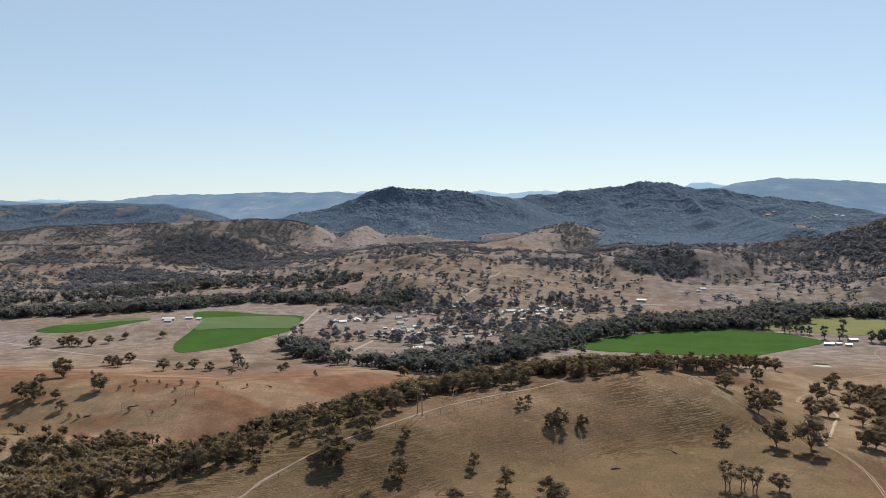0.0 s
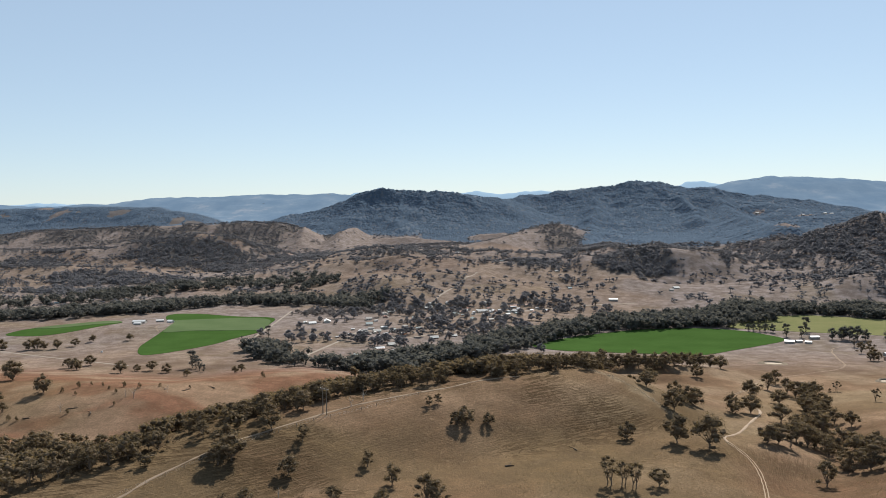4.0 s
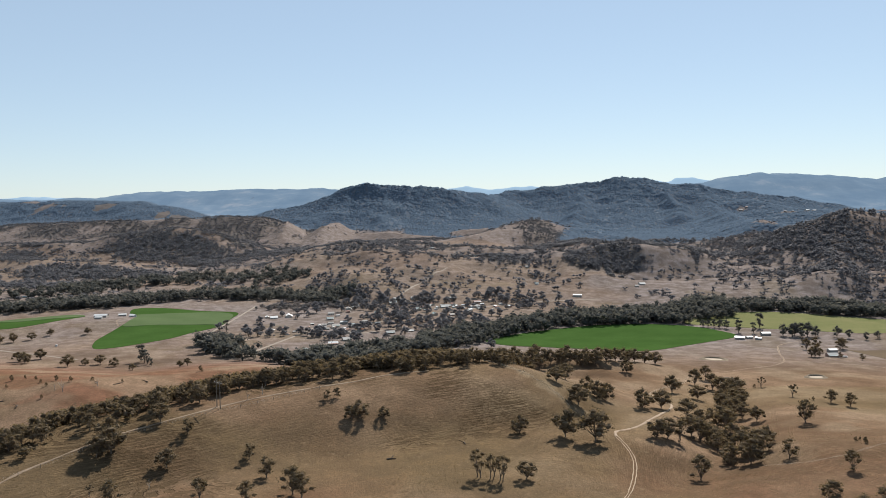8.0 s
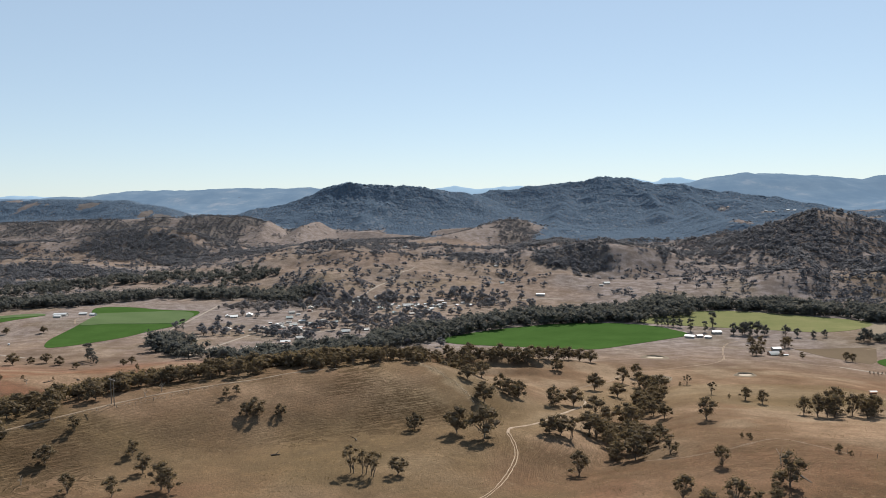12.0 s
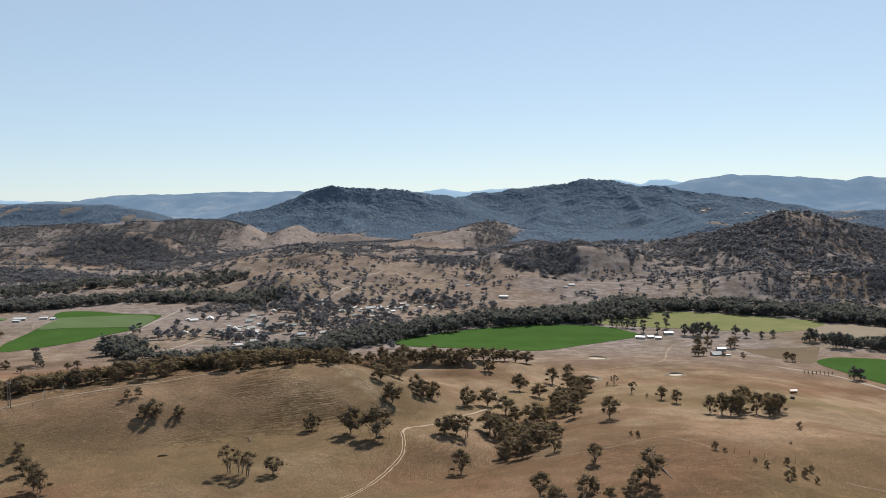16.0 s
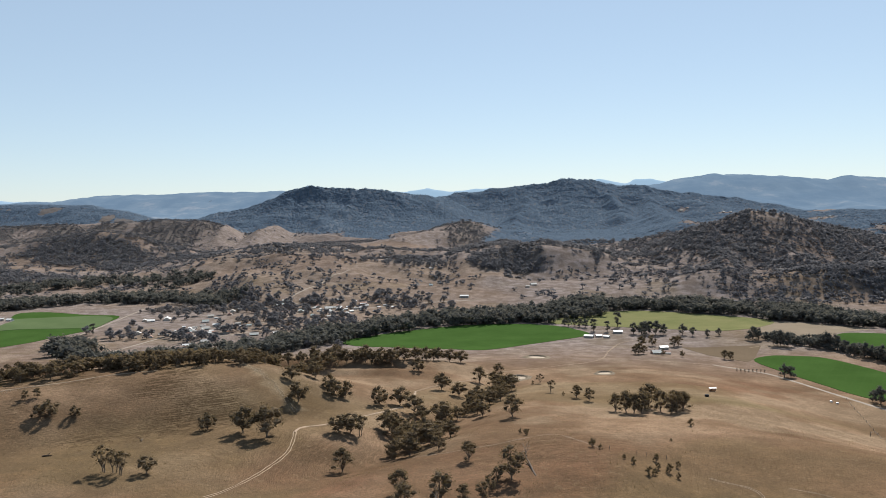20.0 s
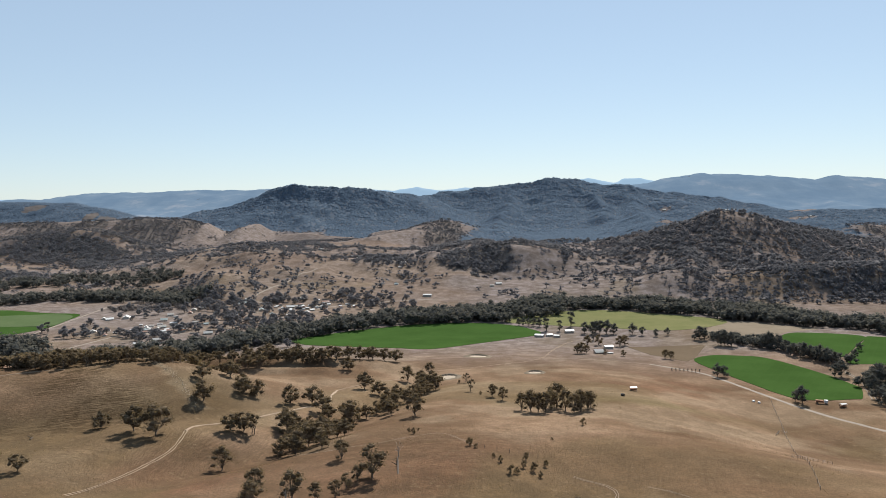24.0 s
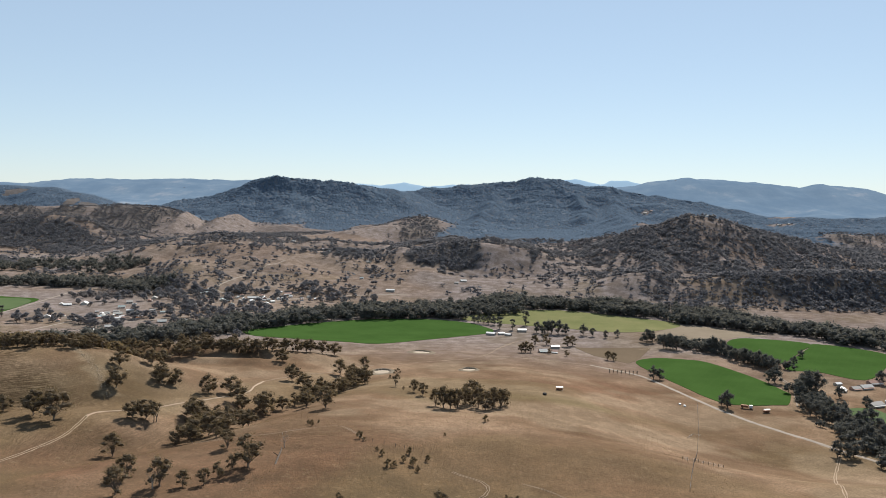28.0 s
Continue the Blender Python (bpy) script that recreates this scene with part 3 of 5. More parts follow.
def build_ground():
    ys = np.concatenate([np.arange(-600, 140, 20.0), np.arange(140, 520, 1.9), np.arange(520, 960, 4.0), np.arange(960, 1500, 6.5),
                         np.arange(1500, 3000, 13.0), np.arange(3000, 4800, 28.0), [4820, 4950]])
    us = np.linspace(0, 1, 470)
    left, right = -140 - 0.80 * np.maximum(ys, 200), 400 + 0.62 * np.maximum(ys, 200)
    X = left[:, None] + (right - left)[:, None] * us[None]
    Y = np.repeat(ys[:, None], len(us), 1)
    Z = height(X, Y)
    r, c = X.shape
    mesh = bpy.data.meshes.new("ground")
    co = np.stack([X, Y, Z], -1).reshape(-1, 3)
    k = np.arange(r * c).reshape(r, c)
    quads = np.stack([k[:-1, :-1], k[:-1, 1:], k[1:, 1:], k[1:, :-1]], -1).reshape(-1, 4)
    mesh.vertices.add(len(co))
    mesh.vertices.foreach_set("co", co.ravel())
    mesh.loops.add(quads.size)
    mesh.loops.foreach_set("vertex_index", quads.ravel().astype(np.int32))
    mesh.polygons.add(len(quads))
    mesh.polygons.foreach_set("loop_start", np.arange(0, quads.size, 4, dtype=np.int32))
    mesh.polygons.foreach_set("use_smooth", np.ones(len(quads), bool))
    x, y = co[:, 0], co[:, 1]
    patch = fbm(x, y, 90, 4, 30)
    red = np.clip(step(red_hill(x, y), 2.5, 9) * (1 - step(near_ridge(x, y), 30, 40)) * (0.9 + 0.6 * (patch - 0.45)), 0, 1)
    red = np.maximum(red, cone(x, y, 275, 320, 0.85, 75, 70) * step(patch, 0.3, 0.6))
    red = np.maximum(red, cone(x, y, 320, 445, 0.6, 34, 40) * step(fbm(x + y, y * 0.4, 22, 3, 33), 0.35, 0.6))
    red = np.maximum(red, cone(x, y, 230, 205, 1.0, 80, 42))
    red = np.maximum(red, (1 - step(y, 205, 262)) * step(x, -60, 60) * (0.35 + 0.5 * step(fbm(x, y, 48, 3, 41), 0.4, 0.62)))
    red = np.maximum(red, 0.15 * step(patch, 0.52, 0.7) * (y > 880))
    pale = bare_cones(x, y) * 0.55
    pale = np.maximum(pale, 0.5 * step(fbm(x, y, 34, 4, 31), 0.5, 0.68) * (y < 700))
    pale = np.maximum(pale, 0.95 * (1 - step(near_line(x, y, [(48, 356), (72, 332), (94, 310)]) + 9 * (fbm(x, y, 5, 3, 38) - 0.5), 1.5, 4.5)))
    pale = np.maximum(pale, cone(x, y, -50, 850, 0.8, 200, 130, 3) * (0.5 + 0.7 * (patch - 0.3)))
    pale = np.maximum(pale, 0.45 * step(fbm(x, y, 120, 3, 36), 0.42, 0.6) * (y > 880))
    green = 0.5 * cone(x, y, 300, 372, 1, 60, 12) + 0.35 * step(fbm(x, y, 75, 3, 39), 0.48, 0.66) * (y < 430) + 0.25 * step(fbm(x, y, 50, 3, 35), 0.55, 0.7) * (y > 600) * (y < 1000)
    # haze put into the soil colour, stronger with distance
    hazed = step(y, 440, 680) * np.maximum(0.55 + 0.4 * step(fbm(x, y, 150, 3, 37), 0.35, 0.6), 0.95 * step(y, 1400, 1700))
    # browner turf; the wide cone's darkening also stands in for corner vignetting
    brown = cone(x, y, 28, 220, 1.0, 172, 88, 3) * (0.35 + 0.6 * step(fbm(x, y, 40, 3, 53), 0.34, 0.56))
    brown = np.maximum(brown, cone(x, y, 228, 198, 0.9, 60, 36, 3))
    litter = 0.85 * step(woods(x, y), 0.3, 0.85) * (1 - 0.8 * step(dark_hill(x, y), 8, 20))
    litter = np.maximum(litter, 0.6 * (1 - step(near_line(x, y, GULLY), 8, 22)))
    for name, v in (("red_soil", red), ("pale_grass", pale), ("green_tinge", np.clip(green, 0, 1)), ("litter", litter), ("brown_turf_vignette", brown), ("hazed_soil", hazed), ("hazed_forest", forest(x, y)), ("terrace", 0.45 * cone(x, y, 185, 255, 1, 62, 34, 3) + 0.35 * cone(x, y, 95, 258, 1, 42, 40, 3) + (0.25 + step(fbm(x, y, 26, 3, 52), 0.4, 0.62)) * np.clip(step(near_ridge(x, y), 30, 42) * (1 - step(y, 340, 380)) + 0.2 * step(red_hill(x, y), 14, 24), 0, 1))):
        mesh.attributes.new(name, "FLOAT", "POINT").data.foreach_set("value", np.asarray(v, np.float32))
    mesh.materials.append(GROUND)
    mesh.update(calc_edges=True)
    return tagged(new("ground", mesh), "dry tan pasture and wooded hills running to far blue ranges", "ground", kind="structure")


ground = build_ground()


def build_backdrop():
    """The last ranges, a plain backdrop glowing blue for haze, over the sheet's far end."""
    xs, ys = np.linspace(-3900, 3100, 420), np.concatenate([np.arange(3060, 4300, 40.0), np.arange(4300, 4760, 12.0), [4790, 4860]])
    X, Y = np.meshgrid(xs, ys)
    Z = height(X, Y) + 4 + 9 * (fbm(X, Y, 40, 3, 60) - 0.5) * step(Y, 3200, 3600)
    Z[0] -= 30
    r, c = X.shape
    k = np.arange(r * c).reshape(r, c)
    quads = np.stack([k[:-1, :-1], k[:-1, 1:], k[1:, 1:], k[1:, :-1]], -1).reshape(-1, 4)
    mesh = bpy.data.meshes.new("backdrop")
    mesh.vertices.add(X.size)
    mesh.vertices.foreach_set("co", np.stack([X, Y, Z], -1).ravel())
    mesh.loops.add(quads.size)
    mesh.loops.foreach_set("vertex_index", quads.ravel().astype(np.int32))
    mesh.polygons.add(len(quads))
    mesh.polygons.foreach_set("loop_start", np.arange(0, quads.size, 4, dtype=np.int32))
    mesh.polygons.foreach_set("use_smooth", np.ones(len(quads), bool))
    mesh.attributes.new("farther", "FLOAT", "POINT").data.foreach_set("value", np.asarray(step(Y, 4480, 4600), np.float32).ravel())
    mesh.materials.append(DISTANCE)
    mesh.update(calc_edges=True)
    return tagged(new("backdrop", mesh), "hazy blue wooded ranges on the skyline", "mountains", kind="structure")


backdrop = build_backdrop()

# ---- fields and roads ----
def sheet(name, shape, mat, lift, label, category, cell=6.0, thick=0.06, rim=True):
    """A field cut to its outline, lying on the ground with the crop's own thickness."""
    bm = bmesh.new()
    smooth = []
    n = len(shape)
    for i in range(n):
        p0, p1, p2, p3 = (Vector(shape[(i + k) % n]) for k in (-1, 0, 1, 2))
        for t in (0, 0.25, 0.5, 0.75):
            smooth.append(0.5 * (2 * p1 + (p2 - p0) * t + (2 * p0 - 5 * p1 + 4 * p2 - p3) * t**2 + (3 * p1 - p0 - 3 * p2 + p3) * t**3) if rim else p1.lerp(p2, t))
    f = bm.faces.new([bm.verts.new((p.x, p.y, 0)) for p in smooth])
    xs, ys = [p.x for p in smooth], [p.y for p in smooth]
    for lo, hi, normal in ((min(xs), max(xs), (1, 0, 0)), (min(ys), max(ys), (0, 1, 0))):
        for v in np.arange(lo + cell, hi, cell):
            bmesh.ops.bisect_plane(bm, geom=bm.verts[:] + bm.edges[:] + bm.faces[:], plane_co=Vector(normal) * v, plane_no=normal)
    bmesh.ops.triangulate(bm, faces=[f for f in bm.faces if len(f.verts) > 4])
    z = height(np.array([v.co.x for v in bm.verts]), np.array([v.co.y for v in bm.verts]))
    for v, h in zip(bm.verts, z):
        v.co.z = h + lift + thick
    edge = [e for e in bm.edges if e.is_boundary]
    out = bmesh.ops.extrude_edge_only(bm, edges=edge)
    for v in out["geom"]:
        if isinstance(v, bmesh.types.BMVert):
            v.co.z -= thick + 0.6
    bmesh.ops.recalc_face_normals(bm, faces=bm.faces)
    mesh = bpy.data.meshes.new(name)
    bm.to_mesh(mesh)
    bm.free()
    mesh.materials.append(mat)
    return tagged(new(name, mesh), label, category, kind="structure")


def strip(name, line, width, mat, label, lift=0.1, wobble=0.4, category="road", ruts=False):
    """A road or track that follows the ground."""
    if ruts:
        width *= 0.62
    pts = []
    for i in range(len(line) - 1):
        p0, p1, p2, p3 = (Vector(line[min(max(i + k, 0), len(line) - 1)]) for k in (-1, 0, 1, 2))
        n = max(2, int((p2 - p1).length / 3))
        for t in np.arange(n) / n:
            pts.append(0.5 * (2 * p1 + (p2 - p0) * t + (2 * p0 - 5 * p1 + 4 * p2 - p3) * t**2 + (3 * p1 - p0 - 3 * p2 + p3) * t**3))
    pts.append(Vector(line[-1]))
    rows, rng = [], random.Random(len(line))
    for i, p in enumerate(pts):
        d = (pts[min(i + 1, len(pts) - 1)] - pts[max(i - 1, 0)]).normalized()
        side = Vector((-d.y, d.x))
        w = width / 2 + rng.uniform(-wobble, wobble) * 0.5
        rows.append([p + side * w * k for k in (-1, -0.5, 0, 0.5, 1)])
    flat = [q for row in rows for q in row]
    z = height(np.array([q.x for q in flat]), np.array([q.y for q in flat]))
    verts = [(q.x, q.y, h + lift - (0.25 if k % 5 in (0, 4) and not ruts else 0)) for k, (q, h) in enumerate(zip(flat, z))]
    faces = [(5 * i + k, 5 * i + k + 1, 5 * i + k + 6, 5 * i + k + 5) for i in range(len(rows) - 1) for k in ((0, 3) if ruts else range(4))]
    mesh = bpy.data.meshes.new(name)
    mesh.from_pydata(verts, [], faces)
    mesh.materials.append(mat)
    return tagged(new(name, mesh), label, category, kind="structure")


FIELD_RIGHT = [(40, 659), (59, 630), (91, 618), (136, 605), (167, 597), (195, 624), (228, 655), (259, 689), (250, 715), (233, 735), (198, 748), (144, 741), (90, 710), (60, 684)]
FIELD_LEFT = [(-310, 659), (-290, 614), (-274, 610), (-247, 656), (-238, 690), (-225, 727), (-230, 772), (-240, 818), (-284, 828), (-340, 850), (-371, 844), (-358, 807), (-329, 769), (-319, 718)]
FIELD_EDGE = [(-482, 715), (-477, 750), (-440, 784), (-412, 797), (-392, 774), (-397, 738), (-427, 707), (-459, 703)]
sheet("crop_field", FIELD_RIGHT, CROP, 0.15, "large lush green irrigated lucerne field", "field")
sheet("crop_field", FIELD_LEFT, CROP, 0.15, "dark green irrigated crop field below the farm", "field")
sheet("crop_strip", [(-343, 795), (-300, 812), (-262, 817), (-239, 802), (-228, 762), (-228, 740), (-248, 737), (-290, 728), (-314, 712), (-322, 735), (-331, 768)], CROP_PALE, 0.35,
      "paler young green crop strip across the field", "field")
sheet("crop_field", FIELD_EDGE, CROP, 0.15, "small dark green crop field beside the farm track", "field")
sheet("crop_strip", [(-476, 752), (-440, 784), (-412, 797), (-394, 776), (-420, 765), (-450, 748)], CROP_PALE, 0.35, "pale green crop strip at the field's far side", "field")
sheet("pasture_field", [(228, 756), (253, 798), (290, 820), (332, 826), (390, 797), (441, 757), (409, 707), (372, 690), (326, 714), (258, 738)], CROP_YELLOW, 0.12,
      "yellow-green cut pasture field by the river trees", "field")
sheet("fallow_field", [(445, 753), (503, 698), (468, 672), (432, 634), (394, 660), (412, 704)], STUBBLE, 0.08, "bare tan fallow field", "field", thick=0.02)
sheet("tilled_field", [(323, 619), (384, 614), (363, 566), (355, 556), (334, 580)], TILLED, 0.08, "dark brown tilled field beside the road", "field", thick=0.02, rim=False)
sheet("crop_field", [(361, 558), (375, 575), (395, 572), (414, 563), (432, 514), (437, 476), (436, 468), (426, 445), (420, 442), (401, 439), (386, 448), (371, 506)], CROP, 0.15,
      "bright green crop field along the gravel road", "field")
sheet("crop_field", [(452, 644), (475, 669), (520, 650), (501, 616), (470, 570), (464, 582), (449, 618)], CROP, 0.15, "green crop field beyond the tree line", "field")
sheet("crop_field", [(464, 552), (511, 628), (527, 647), (564, 613), (538, 561), (504, 520), (484, 542)], CROP, 0.15, "green crop field near the homestead", "field")
ROAD = [(325, 534), (341, 524), (357, 508), (369, 468), (381, 429), (395, 391), (407, 366), (415, 349), (430, 325), (470, 270)]
strip("gravel_road", ROAD, 3.8, GRAVEL, "pale gravel road along the fields", 0.15)
strip("gravel_road", [(-620, 700), (-474, 650), (-424, 625), (-374, 602), (-315, 577), (-269, 558)], 3.4, GRAVEL, "pale gravel road below the red hill", 0.15)

# ---- woods ----
def rng_points(n, box, seed):
    r = np.random.RandomState(seed)
    return box[0] + (box[1] - box[0]) * r.rand(n), box[2] + (box[3] - box[2]) * r.rand(n), r


ICO = bmesh.new()
bmesh.ops.create_icosphere(ICO, subdivisions=1, radius=1)
ICO_V = np.array([v.co[:] for v in ICO.verts])
ICO_F = np.array([[v.index for v in f.verts] for f in ICO.faces])
ICO.free()


OCTA_V = np.array([(1, 0, 0), (0, 1, 0), (-1, 0, 0), (0, -1, 0), (0, 0, 1), (0, 0, -1)]) * 1.1
OCTA_F = np.array([(0, 1, 4), (1, 2, 4), (2, 3, 4), (3, 0, 4), (1, 0, 5), (2, 1, 5), (3, 2, 5), (0, 3, 5)])


def low_tree(seed, clumps, leaves, leaf, trunk=True, core=(ICO_V, ICO_F)):
    """A small far tree: leaf sprays round a few uneven clumps, over a thin trunk. Height 1."""
    r = np.random.RandomState(seed)
    V, F = [], []

    def put(v, f):
        F.append(f + sum(len(a) for a in V))
        V.append(v)

    if trunk:
        a = np.array([0, 2.1, 4.2])
        ring = np.stack([np.cos(a), np.sin(a), 0 * a], 1)
        put(np.concatenate([ring * 0.035 - (0, 0, 0.06), ring * 0.02 + (0.03, 0.02, 0.6)]), np.array([[0, 1, 4], [0, 4, 3], [1, 2, 5], [1, 5, 4], [2, 0, 3], [2, 3, 5]]))
    for k in range(clumps):
        t = r.uniform(0, 6.28)
        d = 0.0 if k == 0 else r.uniform(0.16, 0.40)
        c = np.array([math.cos(t) * d, math.sin(t) * d, r.uniform(0.24, 0.68)])
        s = np.array([r.uniform(0.18, 0.29), r.uniform(0.18, 0.29), r.uniform(0.17, 0.27)])
        put(core[0] * s * 0.66 * r.uniform(0.75, 1.2, (len(core[0]), 1)) + c, core[1])
        n = r.normal(size=(leaves, 3))
        n /= np.linalg.norm(n, axis=1)[:, None]
        p = c + n * s * r.uniform(0.65, 1.12, (leaves, 1))
        tri = p[:, None] + r.normal(size=(leaves, 3, 3)) * leaf * (1, 1, 0.7)
        put(tri.reshape(-1, 3), np.arange(leaves * 3).reshape(-1, 3))
    return np.concatenate(V), np.concatenate(F)


def far_tree(seed):
    r = np.random.RandomState(seed)
    V = np.array([(0, 0, 1), (1, 0, 0.1), (0, 1, 0), (-1, 0, 0.1), (0, -1, 0)]) * (0.72, 0.72, 0.46) * r.uniform(0.7, 1.25, (5, 1)) + (0, 0, 0.02)
    return V, np.array([[1, 2, 0], [2, 3, 0], [3, 4, 0], [4, 1, 0]])


def bake(name, kinds, x, y, size, r, mats, label, category="trees", sink=0.03, stretch=1.0, lie=1.0):
    """Many trees as one object; each tree stands on the ground."""
    z = height(x, y)
    gx, gy = (height(x + 3, y) - z) / 3, (height(x, y + 3) - z) / 3
    V, F, n = [], [], 0
    pick = r.randint(0, len(kinds), len(x))
    turn, wide = r.rand(len(x)) * 6.283, r.uniform(0.85, 1.25, len(x)) * stretch
    for k, (kv, kf) in enumerate(kinds):
        i = np.nonzero(pick == k)[0]
        if not len(i):
            continue
        c, s = np.cos(turn[i])[:, None], np.sin(turn[i])[:, None]
        w = (size[i] * wide[i])[:, None]
        vx = (c * kv[:, 0] - s * kv[:, 1]) * w + x[i][:, None]
        vy = (s * kv[:, 0] + c * kv[:, 1]) * w + y[i][:, None]
        vz = kv[None, :, 2] * size[i][:, None] + (z[i] - sink * size[i])[:, None]
        # low crowns lie to the slope
        vz = vz + lie * ((vx - x[i][:, None]) * gx[i][:, None] + (vy - y[i][:, None]) * gy[i][:, None])
        V.append(np.stack([vx, vy, vz], -1).reshape(-1, 3))
        F.append((kf[None] + (np.arange(len(i)) * len(kv))[:, None, None]).reshape(-1, 3) + n)
        n += len(i) * len(kv)
    V, F = np.concatenate(V), np.concatenate(F)
    mesh = bpy.data.meshes.new(name)
    mesh.vertices.add(len(V))
    mesh.vertices.foreach_set("co", V.ravel())
    mesh.loops.add(F.size)
    mesh.loops.foreach_set("vertex_index", F.ravel().astype(np.int32))
    mesh.polygons.add(len(F))
    mesh.polygons.foreach_set("loop_start", np.arange(0, F.size, 3, dtype=np.int32))
    mesh.polygons.foreach_set("use_smooth", np.ones(len(F), bool))
    mesh.materials.append(mats)
    mesh.update(calc_edges=True)
    return tagged(new(name, mesh), label, category, kind="stuff")


MID_KINDS = [low_tree(s, 5, 20, 0.07, True, (OCTA_V, OCTA_F)) for s in range(8)]
HILL_KINDS = [low_tree(s + 60, 3, 9, 0.09, True, (OCTA_V, OCTA_F)) for s in range(8)]
BUSH_KINDS = [low_tree(s + 30, 2, 5, 0.09, False, (OCTA_V, OCTA_F)) for s in range(6)]
FAR_KINDS = [far_tree(s) for s in range(8)]


def wood(name, box, count, kinds, low, high, mats, label, seed, allow=None, stretch=1.0):
    x, y, r = rng_points(count, box, seed)
    fan = (x > -60 - 0.76 * y) & (x < 290 + 0.56 * y)
    x, y = x[fan], y[fan]
    keep = r.rand(len(x)) < woods(x, y)
    x, y = x[keep], y[keep]
    if allow is not None:
        keep = allow(x, y)
        x, y = x[keep], y[keep]
    return bake(name, kinds, x, y, r.uniform(low, high, len(x)), r, mats, label, stretch=stretch)


TOWN_MORE = [(-140 + 9 * (k % 6) + 4 * (k % 5), 690 + 11 * (k // 6) + 5 * (k % 3)) for k in range(30)] + [(-30 + 12 * (k % 7), 835 + 14 * (k // 7) + 6 * (k % 2)) for k in range(21)]


def riverside(x, y):
    return (near_line(x, y, RIVER) < 45) | (near_line(x, y, RIVER_LEFT) < 40) | (near_line(x, y, CREEK_FAR) < 45)


def off_fields(x, y):
    return ~(inside(x, y, FIELD_RIGHT) | inside(x, y, FIELD_LEFT) | inside(x, y, FIELD_EDGE))


wood("river_trees", (-900, 700, 520, 1120), 22000, MID_KINDS, 8, 16, LEAF_DARK, "dense dark green river trees along the banks", 1, lambda x, y: riverside(x, y) & off_fields(x, y), 1.05)
wood("hill_trees", (-1000, 900, 860, 1500), 44000, HILL_KINDS, 5, 10, LEAF_WOOD, "scattered dark gum trees over dry foothills", 2, lambda x, y: ~riverside(x, y) & off_fields(x, y), 1.3)
wood("far_woods", (-1900, 1300, 1500, 2330), 66000, BUSH_KINDS, 5, 9, LEAF_WOOD, "dark bushland over the far hills", 3, lambda x, y: forest(x, y) < 0.5, 1.3)
wood("mountain_forest", (-2200, 1900, 1430, 3000), 260000, FAR_KINDS, 4, 7, LEAF_HAZED, "dense blue-green gum forest on the mountain, blued further for haze", 4, lambda x, y: forest(x, y) > 0.35, 1.3)
wood("dark_hill_trees", (400, 1000, 870, 1480), 11000, HILL_KINDS, 3.6, 7, LEAF_WOOD, "close dark bush covering the steep hill", 6, lambda x, y: dark_hill(x, y) > 12, 1.2)

# ---- single trees ----
def link_mesh(name, verts, faces, mat, parent=None, label="", smooth=False):
    mesh = bpy.data.meshes.new(name)
    mesh.from_pydata([tuple(v) for v in verts], [], [tuple(f) for f in faces])
    mesh.materials.append(mat)
    if smooth:
        mesh.polygons.foreach_set("use_smooth", np.ones(len(mesh.polygons), bool))
    ob = new(name, mesh)
    ob.parent = parent
    return tagged(ob, label)


def limb(V, F, path, radii, sides=6):
    """A tapered, bent tube."""
    start = len(V)
    for k, (p, r) in enumerate(zip(path, radii)):
        d = (path[min(k + 1, len(path) - 1)] - path[max(k - 1, 0)]).normalized()
        a = d.orthogonal().normalized()
        b = d.cross(a)
        for i in range(sides):
            t = 6.2832 * i / sides
            V.append(p + (a * math.cos(t) + b * math.sin(t)) * r)
    for k in range(len(path) - 1):
        for i in range(sides):
            j = (i + 1) % sides
            F.append((start + k * sides + i, start + k * sides + j, start + (k + 1) * sides + j, start + (k + 1) * sides + i))
    F.append(tuple(start + (len(path) - 1) * sides + i for i in range(sides)))


def bent(rng, a, b, n, sway):
    out = []
    for k in range(n + 1):
        t = k / n
        p = a.lerp(b, t)
        if 0 < k < n:
            p = p + Vector((rng.uniform(-1, 1), rng.uniform(-1, 1), rng.uniform(-0.4, 0.6))) * sway
        out.append(p)
    return out


